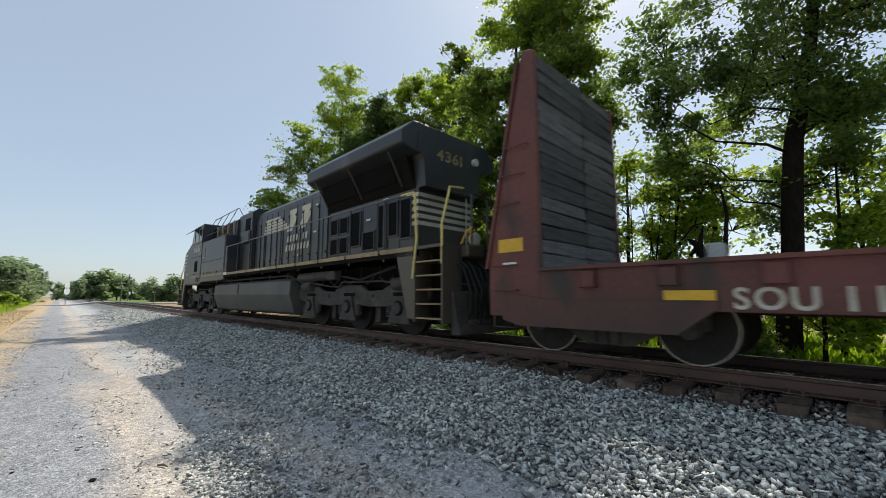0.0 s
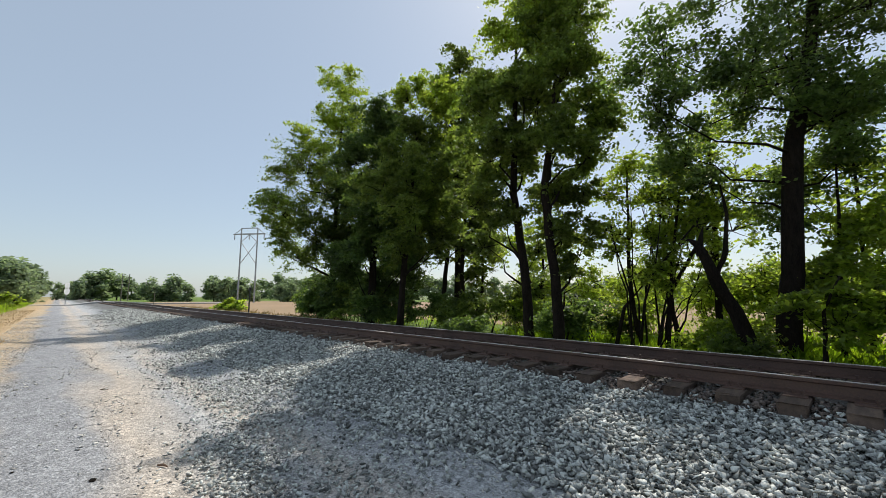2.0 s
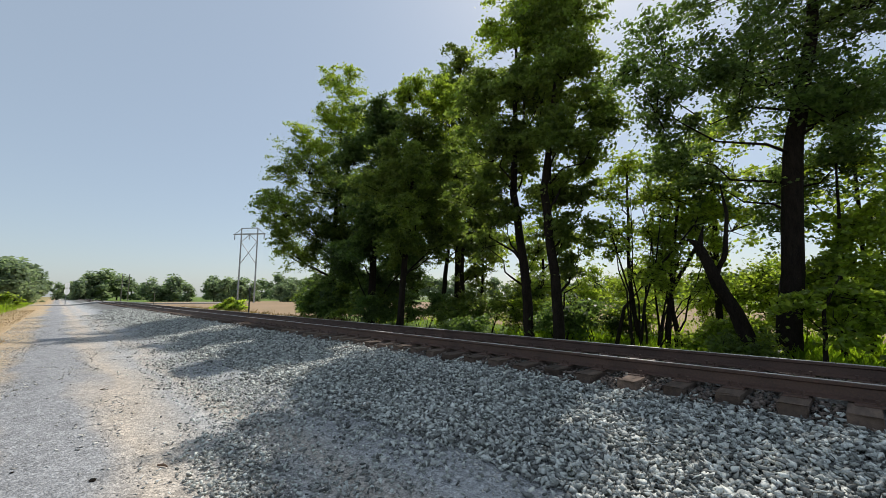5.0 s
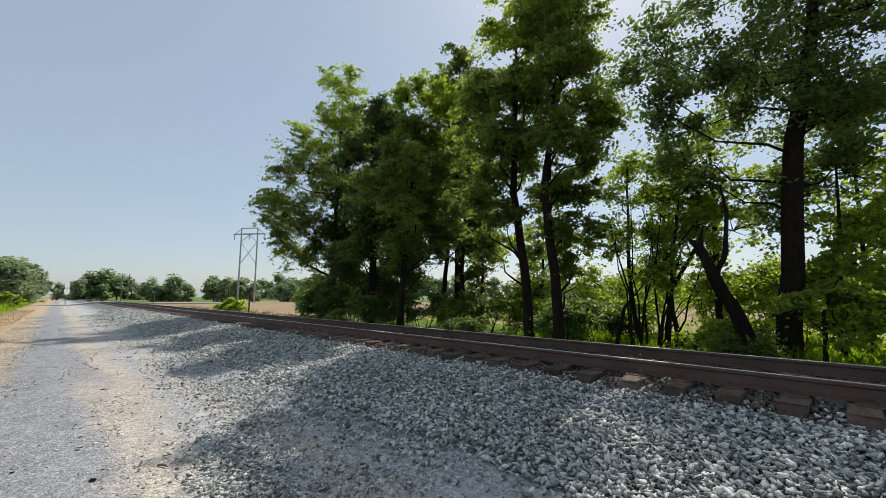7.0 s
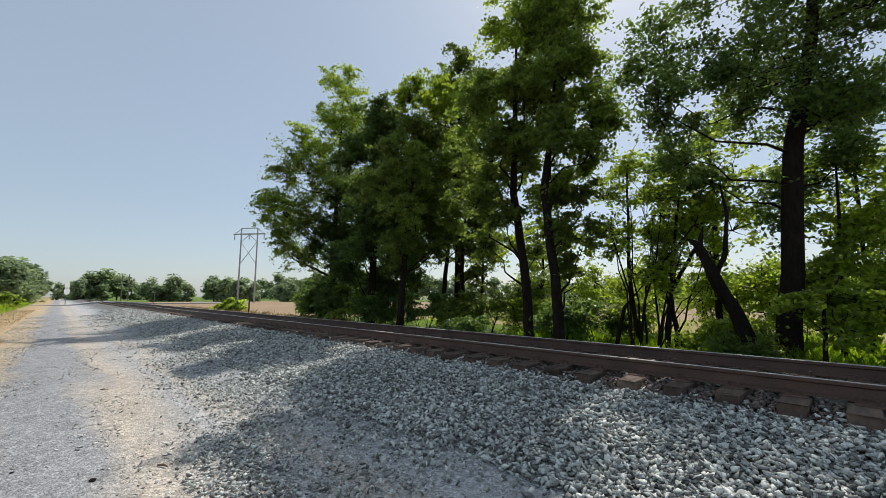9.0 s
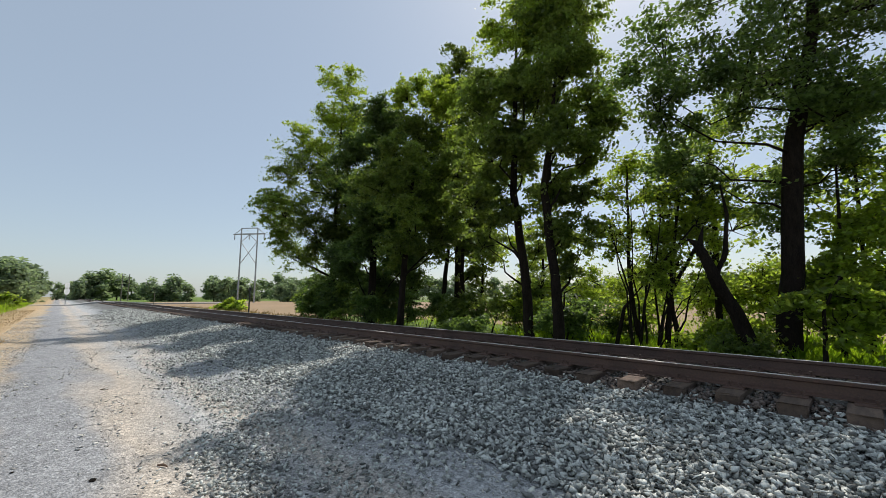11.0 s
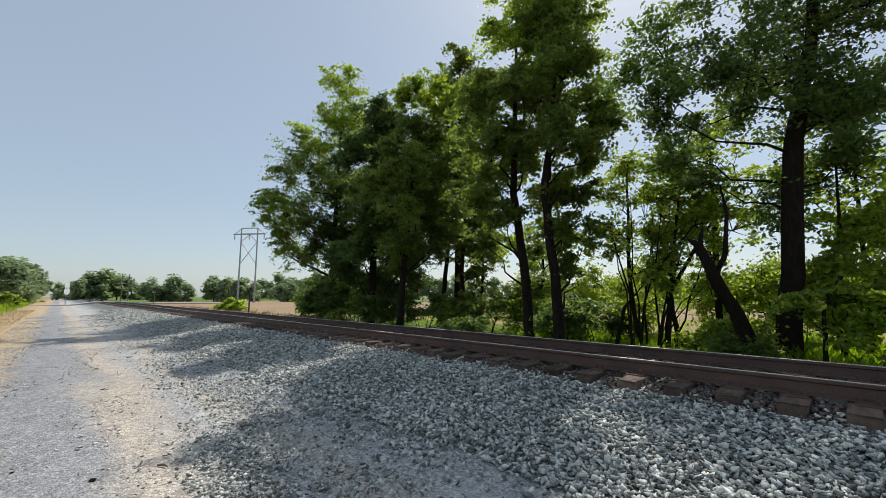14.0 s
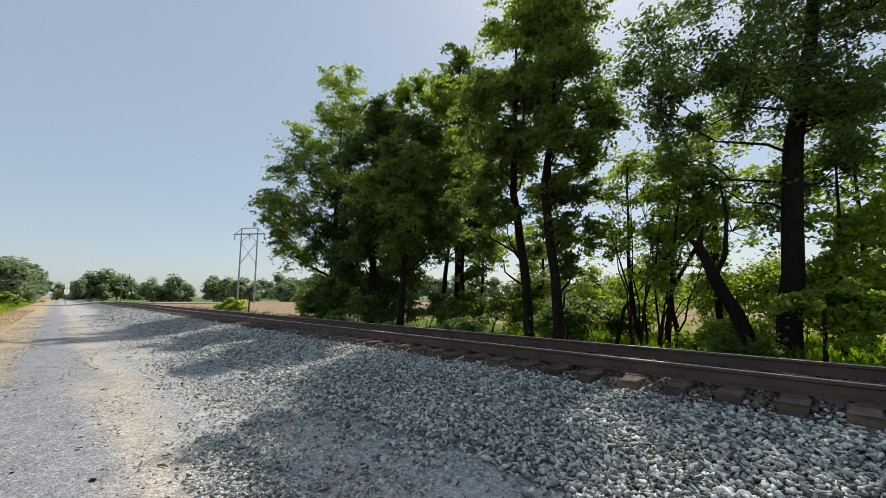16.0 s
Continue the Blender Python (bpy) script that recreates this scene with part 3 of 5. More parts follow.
tree("leaning sapling with thin forked stems", (-3.0, 12.2, 0), [(0, 0, -0.2, .08), (-0.5, 0, 1.4, .06), (0.4, 0, 2.9, .04), (1.1, 0, 3.8, .02)],
     [(1.1, 0, 3.9, .5), (0.2, 0, 3.4, .45), (-0.7, 0.2, 2.2, .4), (1.3, 0.3, 3.0, .4)], 2800, 0.055, M_LEAF_PALE, 13, limb=0.03)
tree("small tree with bright leaves behind the trunk row", (-2.6, 13.8, 0), [(0, 0, -0.2, .1), (0.1, 0, 3.0, .08), (0.2, 0, 6.6, .02)],
     [(0.2, 0, 6.4, 1.0), (-0.8, 0.3, 5.4, .95), (0.9, 0, 5.2, .9), (-0.5, 0, 4.0, .9), (0.8, 0.2, 3.6, .8), (0, 0, 2.7, .7)], 5500, 0.062, M_LEAF_PALE, 14, limb=0.04)
tree("small tree with bright leaves behind the trunk row", (0.4, 14.2, 0), [(0, 0, -0.2, .055), (0.1, 0, 3.0, .045), (0.2, 0, 6.6, .02)],
     [(0.2, 0, 6.0, 1.0), (-0.8, 0.3, 4.9, .95), (0.9, 0, 4.8, .9), (-0.6, 0, 3.5, .9), (0.8, 0.2, 3.2, .8), (1.6, 0, 3.9, .9)], 6500, 0.066, M_LEAF_PALE, 15, limb=0.04)
tree("slim dark tree among the trunks", (-22.4, 12.9, 0), [(0, 0, -0.2, .15), (-0.1, 0, 4.0, .1), (0.1, 0, 8, .03)],
     [(0.1, 0, 7.6, 1.5), (-0.6, 0.3, 5.4, 1.3), (0.7, 0, 5.0, 1.3), (0, 0, 3.6, 1.0)], 24000, 0.075, M_LEAF_DARK, 16)
tree("slim dark tree among the trunks", (-15.6, 12.9, 0), [(0, 0, -0.2, .16), (0.1, 0, 4.0, .1), (0.1, 0, 8, .03)],
     [(0.1, 0, 8.0, 1.5), (-0.8, 0.3, 6.0, 1.3), (0.9, 0, 5.6, 1.3), (0.2, 0, 4.0, 1.1), (-0.6, 0, 3.2, 0.9)], 26000, 0.075, M_LEAF_DARK, 17, near=1.15)
tree("slim tree with a bent dark stem", (-11.6, 12.7, 0), [(0, 0, -0.2, .12), (-0.1, 0, 2.5, .09), (0.15, 0, 7, .03)],
     [(0.1, 0, 6.8, 1.2), (-0.9, 0.3, 5.6, 1.0), (0.8, 0, 5.0, 1.0), (-0.2, 0, 4.0, .8), (0.9, 0, 3.4, .7)], 16000, 0.075, M_LEAF, 18, near=1.2)

tree("small leafy tree behind the trunk row", (-9.8, 16.0, 0), [(0, 0, -0.2, .1), (0.1, 0, 2.0, .08), (0.2, 0, 5.0, .02)],
     [(0.2, 0, 4.9, 1.0), (-0.9, 0.3, 4.0, 1.0), (0.9, 0, 3.8, 1.0), (-0.3, 0, 2.7, 1.0), (1.0, 0.2, 2.5, .8)], 5000, 0.08, M_LEAF_PALE, 19, limb=0.04)
tree("low broad-leaved sapling beside the thick trunk", (-0.1, 12.5, 0), [(0, 0, -0.2, .06), (0.1, 0, 1.6, .05), (0.4, 0, 5.0, .015)],
     [(0.2, -.4, 1.2, .75), (1.0, -.3, 1.5, .85), (1.6, 0, 2.1, .8), (-.5, -.3, 2.0, .6), (.4, 0, 2.3, .8), (.8, 0, 3.2, .7), (1.6, 0, 1.0, .6), (2.1, 0.2, 3.2, .7)], 10000, 0.07, M_LEAF_PALE, 24, limb=0.025)
tree("low sapling with broad hanging leaves beside the thick trunk", (-0.35, 10.5, 0), [(0, 0, -0.2, .05), (0.1, 0, 1.2, .03), (0.5, 0, 1.9, .012)],
     [(-0.3, 0, 1.3, .45), (0.3, -.1, 1.0, .5), (0.8, 0, 1.5, .55), (1.2, 0, 1.1, .5), (1.5, 0, 1.6, .45)], 3000, 0.062, M_LEAF_PALE, 25, limb=0.02, spread=0.16)
tree("tall leafy tree standing back from the row", (-15.1, 16.0, 0), [(0, 0, -0.2, .2), (0, 0, 7, .15), (0.2, 0, 15.5, .03)],
     [(0.2, 0, 15.2, 1.3), (-0.9, 0, 13.6, 1.4), (0.9, 0, 13.4, 1.4), (-0.4, 0, 11.6, 1.6), (1.2, 0, 11.2, 1.3), (-1.4, 0, 9.8, 1.3), (0.4, 0, 9.2, 1.6), (-0.8, 0, 7.4, 1.3), (1.1, 0, 7.0, 1.2)], 30000, 0.085, M_LEAF, 26, spread=0.2)
tree("small leafy tree behind the trunk row", (-13.6, 16.2, 0), [(0, 0, -0.2, .1), (0.1, 0, 2.0, .08), (0.2, 0, 5.0, .02)],
     [(0.2, 0, 5.2, 1.1), (-0.9, 0.3, 4.2, 1.1), (0.9, 0, 3.8, 1.0), (-0.3, 0, 2.7, 1.0)], 6000, 0.085, M_LEAF, 22, limb=0.04)


def dead_snag():
    ob = thing("dead_tree", "broken dead tree trunk leaning with a snapped top", "dead tree", pose(-1.55, 11.0, 0, 0, 0, 45.5))
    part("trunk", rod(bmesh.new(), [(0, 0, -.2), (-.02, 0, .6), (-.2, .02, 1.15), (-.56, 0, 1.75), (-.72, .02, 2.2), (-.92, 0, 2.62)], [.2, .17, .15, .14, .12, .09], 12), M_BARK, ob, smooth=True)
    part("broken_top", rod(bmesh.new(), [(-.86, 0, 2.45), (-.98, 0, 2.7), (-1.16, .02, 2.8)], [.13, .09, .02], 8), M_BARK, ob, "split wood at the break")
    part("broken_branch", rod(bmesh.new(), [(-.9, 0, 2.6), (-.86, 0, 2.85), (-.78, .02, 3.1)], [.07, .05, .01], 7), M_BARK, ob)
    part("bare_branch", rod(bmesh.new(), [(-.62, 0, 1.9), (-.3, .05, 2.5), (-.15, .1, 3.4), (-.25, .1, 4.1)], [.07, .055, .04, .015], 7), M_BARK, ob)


dead_snag()



def bush(label, base, lobes, leaves, size, mat, seed):
    rng = np.random.default_rng(seed)
    ob = thing("bush", label, "bush", pose(*base, 0, 0, 45.5), "undergrowth below the trees")
    for l in lobes:
        part("stem", rod(bmesh.new(), [(l[0] * 0.3, l[1] * 0.3, -0.15), (l[0] * 0.8, l[1] * 0.8, l[2] * 0.6), l[:3]], [0.018, 0.012, 0.005], 5), M_BARK, ob)
        foliage("foliage", l, int(leaves / len(lobes)), size, rng, mat, ob, 0.22)
    return ob


def thicket():
    """Many thin crooked stems from one root, with few leaves."""
    rng = np.random.default_rng(77)
    ob = thing("shrub", "thicket of thin bare crooked stems with sparse leaves", "shrub", pose(-3.5, 11.6, 0, 0, 0, 45.5), "undergrowth below the trees")
    for k, (x0, x1, h) in enumerate([(-.7, -1.2, 3.4), (-.5, -.55, 4.3), (-.3, .1, 3.9), (-.1, .9, 3.2), (.05, -.2, 4.6), (.2, .6, 4.4), (.35, 1.5, 2.9), (.5, .45, 3.6), (.0, 1.3, 3.9), (-.6, -.1, 2.7)]):
        pts = []
        for i in range(7):
            t = i / 6
            pts.append((x0 + (x1 - x0) * t ** 1.3 + rng.uniform(-.06, .06), rng.uniform(-.08, .08) + 0.1 * (k % 3), -0.15 + (h + 0.15) * t))
        stem = part("stem", rod(bmesh.new(), pts, [0.032 - 0.004 * i for i in range(7)], 6), M_BARK, ob)
        for i in (3, 4, 5):
            a = Vector(pts[i])
            b = a + Vector((rng.uniform(-.6, .6), rng.uniform(-.3, .3), rng.uniform(.25, .6)))
            part("twig", rod(bmesh.new(), [a, a.lerp(b, .5) + Vector((0, 0, -.05)), b], [.011, .008, .003], 5), M_BARK, stem)
            foliage("foliage", (b.x, b.y, b.z, .24), 90, 0.055, rng, M_LEAF_PALE, ob, 0.22)
    leaning = (([(-1.05, .5, -.15), (-.81, .26, 1.19), (-.32, -.24, 2.02), (.13, -.71, 2.72), (.48, -1.06, 3.32)], .06), ([(-.45, -.4, -.1), (-.01, -.85, 1.01), (.46, -1.32, 1.83)], .022),
               ([(-.62, -.08, -.1), (-.5, -.21, 1.28), (-.26, -.45, 2.31), (-.11, -.6, 3.63)], .035), ([(-.76, .06, -.1), (-.74, .04, 1.58), (-.96, .26, 2.84), (-1.04, .35, 3.5)], .035))
    for pts, r in leaning:
        part("leaning_stem", rod(bmesh.new(), pts, [r * (1 - .7 * i / (len(pts) - 1)) for i in range(len(pts))], 7), M_BARK, ob, smooth=True)
        for p in pts[2:]:
            foliage("foliage", (p[0], p[1], p[2], .4), 220, 0.055, rng, M_LEAF_PALE, ob, 0.2)
    return ob


thicket()


def undergrowth():
    rnd = random.Random(21)
    # Rows with pale leaves carry backlit brightness in their leaf colour.
    rows = [(-29, 14, 1.3, M_LEAF), (-26.5, 13, 1.6, M_LEAF), (-23.5, 12.4, 1.8, M_LEAF), (-21, 12.2, 1.5, M_LEAF_DARK), (-18.6, 12.4, 1.6, M_LEAF_DARK), (-16.2, 12.3, 1.5, M_LEAF),
            (-26.4, 13.6, 2.6, M_LEAF_DARK), (-23.8, 12.6, 2.8, M_LEAF_DARK), (-21.2, 12.6, 2.9, M_LEAF_DARK), (-18.0, 12.7, 2.8, M_LEAF_DARK), (-25.0, 13.0, 3.0, M_LEAF_DARK), (-22.0, 13.4, 3.2, M_LEAF_DARK), (-19.0, 13.4, 3.2, M_LEAF_DARK), (-16.8, 13.4, 3.0, M_LEAF_DARK), (-20.4, 12.4, 2.4, M_LEAF),
            (-8.8, 13.6, 2.2, M_LEAF), (-1.3, 15.4, 2.4, M_LEAF_PALE),
            (-23, 11.6, 1.4, M_LEAF_DARK), (-20.6, 11.4, 1.3, M_LEAF_DARK), (-18.2, 11.2, 1.4, M_LEAF), (-16.0, 11.0, 1.3, M_LEAF_DARK), (-9.3, 10.6, 0.7, M_LEAF_DARK), (-5.9, 10.6, 1.1, M_LEAF_DARK),
            (-7.6, 16.0, 2.6, M_LEAF_PALE), (-5.2, 16.6, 2.9, M_LEAF_PALE), (-3.0, 16.4, 2.4, M_LEAF_PALE), (-1.0, 16.0, 2.8, M_LEAF_PALE), (1.4, 16.4, 3.0, M_LEAF_PALE), (3.4, 15.6, 3.0, M_LEAF_PALE), (-10.2, 17.0, 2.6, M_LEAF_PALE), (2.0, 14.2, 2.6, M_LEAF_PALE),
            (-2.3, 11.3, 0.8, M_LEAF_PALE), (-1.5, 10.8, 0.8, M_LEAF), (-14.2, 12.6, 1.7, M_LEAF_DARK), (-10.6, 13.0, 1.5, M_LEAF), (-12.4, 13.2, 1.4, M_LEAF), (-8.7, 13.3, 1.6, M_LEAF_PALE), (-6.6, 12.6, 1.2, M_LEAF_DARK), (-5.0, 14.0, 1.9, M_LEAF_PALE), (-2.6, 14.6, 2.0, M_LEAF_PALE), (-1.9, 11.7, 0.9, M_LEAF_PALE), (-12, 12.2, 1.2, M_LEAF), (-5.3, 11.9, 1.5, M_LEAF_DARK), (-4.7, 12.8, 1.3, M_LEAF_PALE),
            (4.4, 13.0, 1.6, M_LEAF_PALE), (-0.4, 17.5, 2.2, M_LEAF_PALE), (3.0, 18.5, 2.4, M_LEAF), (-7.0, 13.4, 1.2, M_LEAF_PALE)]
    for k, (x, y, h, mat) in enumerate(rows):
        lobes = [(rnd.uniform(-.8, .8), rnd.uniform(-.5, .5), h * rnd.uniform(0.45, 0.95), h * rnd.uniform(.25, .4)) for _ in range(5)]
        bush("leafy green undergrowth bush", (x, y, -0.05), lobes, 2000 + int(900 * h), 0.055 + 0.0016 * max(0, -x - 6), mat, 100 + k)


undergrowth()


def grass_patch(name, label, boxes, height, mat, seed, per=1.0):
    """Blades in tufts: thin upright leaves."""
    rng = np.random.default_rng(seed)
    vs = []
    for n, x0, x1, y0, y1 in boxes:
        n = int(n * per)
        x, y = rng.uniform(x0, x1, n), rng.uniform(y0, y1, n)
        h = height * rng.uniform(0.5, 1.3, n) * (0.7 + 0.4 * np.sin(x * 1.7) * np.sin(y * 2.1))
        z = bank(y) - 0.02
        a = rng.uniform(0, 6.28, n)
        w = 0.012 + 0.03 * h
        lean = rng.normal(size=(n, 2)) * h[:, None] * 0.35
        p = np.stack([x, y, z], 1)
        side = np.stack([np.cos(a) * w, np.sin(a) * w, 0 * a], 1)
        up = np.stack([lean[:, 0] * .4, lean[:, 1] * .4, h * 0.6], 1)
        tip = np.stack([lean[:, 0], lean[:, 1], h], 1)
        vs.append(np.stack([p - side * .6, p + side * .6, p + up + side * .7, p + tip, p + up - side * .7], 1).reshape(-1, 3))
    v = np.concatenate(vs)
    return tagged(new(name, mesh_from(name, v, np.arange(len(v)).reshape(-1, 5), mat)), label, "grass", kind="stuff")


grass_patch("grass", "tall bright green grass behind the track", [(3000, -9, -1.2, 11.6, 14), (3000, -1.4, 7, 9.8, 14), (7000, -4, 8, 10, 18), (6000, -20, 25, 13, 26)], 0.42, M_GRASS, 31)
grass_patch("dry_grass", "dry tan grass along the lane's verge", [(5000, -60, -6, -4.5, -1.5), (700, -20, 2, -1.6, -1.1)], 0.12, M_DRY, 32)
grass_patch("dry_weeds", "pale dry weeds beside the far rail", [(2600, -60, -17, 8.9, 12.5)], 0.45, M_DRY, 34)
grass_patch("verge_grass", "green weeds on the far lane verge", [(6000, -110, -35, -9, -3)], 0.5, M_GRASS, 33)


# ---- distance ----
def far_tree(seed):
    rng = np.random.default_rng(seed)
    ob = thing("distant_tree", "hazy green tree at the field's edge", "tree", group="distant trees")
    part("trunk", rod(bmesh.new(), [(0, 0, -0.3), (0.1, 0, 3), (0, 0, 6)], [.22, .18, .08], 6), M_BARK, ob)
    lobes = [(rng.uniform(-2.6, 2.6), rng.uniform(-2.6, 2.6), rng.uniform(1.0, 7.6), rng.uniform(0.9, 1.7)) for _ in range(17)] + [(rng.uniform(-.8, .8), 0, 8.4, 1.5)]
    ps = []
    for x, y, z, r in lobes:
        d = rng.normal(size=(110, 3))
        d /= np.linalg.norm(d, axis=1)[:, None]
        ps.append(d * r * rng.uniform(.4, 1.25, (110, 1)) + np.array([x, y, z]))
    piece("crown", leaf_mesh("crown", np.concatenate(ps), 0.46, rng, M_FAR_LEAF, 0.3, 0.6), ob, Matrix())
    return ob


def distance():
    protos = [far_tree(s) for s in (51, 52, 53, 54, 55)]
    rnd = random.Random(9)
    spots = []
    for k in range(14):
        spots.append((-118 - k * 4 + rnd.uniform(-5, 5), -5.5 - 0.55 * k + rnd.uniform(-2.5, 2.5), rnd.uniform(.75, 1.15)))
    spots += [(-196, 9, 1.1), (-199, 13, 1.25), (-203, 17, 1.1), (-194, 6, .8), (-208, 22, .8), (-214, 27, .75), (-220, 31, .8), (-226, 36, .75), (-232, 41, .8), (-215, 4, .7), (-240, 0, .8), (-250, 6, .8), (-260, -6, 1.0)]
    for k in range(13):
        t = k / 12
        spots.append((-140 + 34 * t + rnd.uniform(-2, 2), 21 + 30 * t + rnd.uniform(-2, 2), rnd.uniform(.5, .85)))
    for k in range(78):
        a = radians(166 - k * 1.9)
        d = rnd.uniform(190, 240)
        spots.append((d * math.cos(a), d * math.sin(a), rnd.uniform(.9, 1.35)))
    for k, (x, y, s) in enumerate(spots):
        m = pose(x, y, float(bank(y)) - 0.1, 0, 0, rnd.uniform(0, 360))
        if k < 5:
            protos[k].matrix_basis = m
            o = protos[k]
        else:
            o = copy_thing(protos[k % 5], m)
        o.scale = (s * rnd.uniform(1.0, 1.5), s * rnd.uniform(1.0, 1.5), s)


distance()


def low_bush(label, x, y, r, seed, mat):
    bush(label, (x, y, float(bank(y)) - 0.05), [(-r * .6, 0, r * .5, r * .6), (r * .5, .2, r * .55, r * .6), (0, .1, r * .8, r * .6)], 1500, 0.16, mat, seed)


low_bush("rounded green bush beside the lane", -66, -4.2, 1.5, 61, M_LEAF_PALE)
low_bush("rounded green bush beside the lane", -70, -6, 1.7, 62, M_LEAF)
low_bush("pale green bush in the field", -44, 12.6, 1.1, 63, M_LEAF_PALE)
low_bush("pale green bush in the field", -41.5, 12.4, 0.8, 64, M_LEAF_PALE)


def pylon():
    ob = thing("pylon", "grey steel two-legged power pylon in the field", "pylon", pose(-101, 32.5, 0.2, 0, 0, 38))
    for s in (-1, 1):
        part("leg", rod(bmesh.new(), [(s * 2.15, 0, -.4), (s * 2.15, 0, 18.0)], [.2, .15], 8), M_STEEL, ob)
        part("brace", rod(bmesh.new(), [(s * 2.1, 0, 9.2), (-s * 2.1, 0, 14.6)], .08, 6), M_STEEL, ob)
        part("knee_brace", rod(bmesh.new(), [(s * 2.1, 0, 14.6), (0, 0, 16.4)], .07, 6), M_STEEL, ob)
        part("arm_brace", rod(bmesh.new(), [(s * 2.1, 0, 18.0), (s * 4.0, 0, 16.5)], .06, 6), M_STEEL, ob)
        part("insulator", rod(bmesh.new(), [(s * 3.9, 0, 16.4), (s * 3.9, 0, 15.2)], .11, 6), M_STEEL, ob)
    part("insulator", rod(bmesh.new(), [(0, 0, 16.4), (0, 0, 15.2)], .11, 6), M_STEEL, ob)
    part("crossarm", bx(-4.2, 4.2, -.14, .14, 16.4, 16.7), M_STEEL, ob)
    part("top_arm", bx(-2.2, 2.2, -.1, .1, 17.9, 18.1), M_STEEL, ob)


pylon()


def post(name, label, x, y, h, r, mat, head=None):
    ob = thing(name, label, "post", pose(x, y, float(bank(y))))
    part("pole", rod(bmesh.new(), [(0, 0, -.2), (0.02, 0, h)], [r, r * .8], 8), mat, ob)
    if head:
        part("head", bx(-head, head, -head * .7, head * .7, h - .05, h + head * 2.2, bevel=0.02), mat, ob)
    return ob


post("marker_post", "slim black marker post beyond the track", -31.8, 10.5, 1.95, 0.06, M_BLACKPOST, 0.1)
post("utility_pole", "weathered timber utility pole", -167, 15, 9, 0.16, M_POLE)
post("utility_pole", "weathered timber utility pole", -179, 18, 9.5, 0.16, M_POLE)
post("stake", "thin timber stake by the track", -66, 9.5, 1.9, 0.05, M_POLE)


def crossing_sign():
    ob = thing("crossing_sign", "white narrow sign boards on a grey post beside the lane", "sign", pose(-104, 1.2, 0, 0, 0, 138))
    part("pole", rod(bmesh.new(), [(0, 0, -.2), (0, 0, 3.9)], .06, 8), M_STEEL, ob)
    for z, r in ((3.55, .55), (2.5, .62)):
        disc = [(r * math.cos(k * math.pi / 8), z + 1.1 * r * math.sin(k * math.pi / 8)) for k in range(16)]
        part("board", prism(bmesh.new(), disc, "y", -.09, -.065), M_WHITE, ob, "rounded white board")


crossing_sign()
tagged(part("road", prism(bmesh.new(), [(-12, -.1), (-12, .16), (-4, .12), (1.5, .1), (5.0, RAIL_TOP - .03), (8.0, RAIL_TOP - .03), (14, .25), (30, .2), (30, -.1)], "x", -96, -90), M_CONCRETE),
       "pale side road rising over the track", "road", kind="structure")


def loose_rock(label, x, y, r, seed, mat):
    rng = np.random.default_rng(seed)
    bm = bmesh.new()
    p = rng.normal(size=(16, 3))
    p /= np.linalg.norm(p, axis=1)[:, None]
    for q in p * np.array([r, r * .75, r * .5]) * rng.uniform(.85, 1.0, (16, 1)):
        bm.verts.new(q)
    bmesh.ops.convex_hull(bm, input=bm.verts[:])
    bmesh.ops.delete(bm, geom=[v for v in bm.verts if not v.link_faces], context='VERTS')
    tagged(part("rock", bm, mat, m=pose(x, y, float(bank(y) + lumps(x, y)) + r * .3, 0, 0, seed * 40)), label, "rock")


loose_rock("small dark stone lying on the lane", -4.36, .33, .032, 1, M_BARK)
loose_rock("flat pale stone at the foot of the bank", -3.06, 2.25, .055, 2, M_PEBBLE)
loose_rock("large grey ballast stone", -.58, 3.44, .075, 3, M_STONE)
loose_rock("large grey ballast stone", -.42, 3.5, .05, 4, M_STONE)
loose_rock("small dark stone lying on the lane", -5.1, -.15, .022, 5, M_BARK)
for x, y, a in ((-8.5, .67, 60), (-4.35, .79, 30)):
    tagged(part("stick", rod(bmesh.new(), [(-.055, 0, 0), (0, .01, .006), (.06, 0, .002)], [.007, .011, .005], 6), M_DEADWOOD, m=pose(x, y, float(bank(y) + lumps(x, y)) + .012, 0, 0, a)),
           "short brown stick lying on the gravel lane", "stick")


# ---- train ----
SPEED = 14.0
M_BODY = material("faded_black_body_paint", (0.033, 0.037, 0.046), 0.4, 0.0, (0.022, 0.025, 0.031), scale=0.9, fine=30, bump=0.06, spec=0.5, spots=(0.07, 0.07, 0.07, 0.60), stretch=(1, 1, 0.5))
M_TANK = material("dusty_grey_tank_paint", (0.105, 0.099, 0.088), 0.55, 0.0, (0.05, 0.05, 0.048), scale=1.0, fine=30, bump=0.1, spots=(0.11, 0.10, 0.09, 0.6))
M_TRUCK = material("road_dirt_on_steel", (0.085, 0.076, 0.067), 0.75, 0.1, (0.030, 0.027, 0.025), scale=2.5, fine=40, bump=0.3, spots=(0.11, 0.09, 0.07, 0.62))
M_GRILLE = material("black_screen_mesh", (0.007, 0.007, 0.008), 0.85, scale=4, fine=120, bump=0.6, spec=0.12)
M_SEAM = material("dark_panel_gap", (0.006, 0.006, 0.007), 0.8, scale=4, fine=40, bump=0)
M_PALE = material("weathered_cream_paint", (0.62, 0.59, 0.50), 0.6, other=(0.42, 0.39, 0.32), scale=2.5, fine=30, bump=0.05, spots=(0.25, 0.22, 0.18, 0.66))
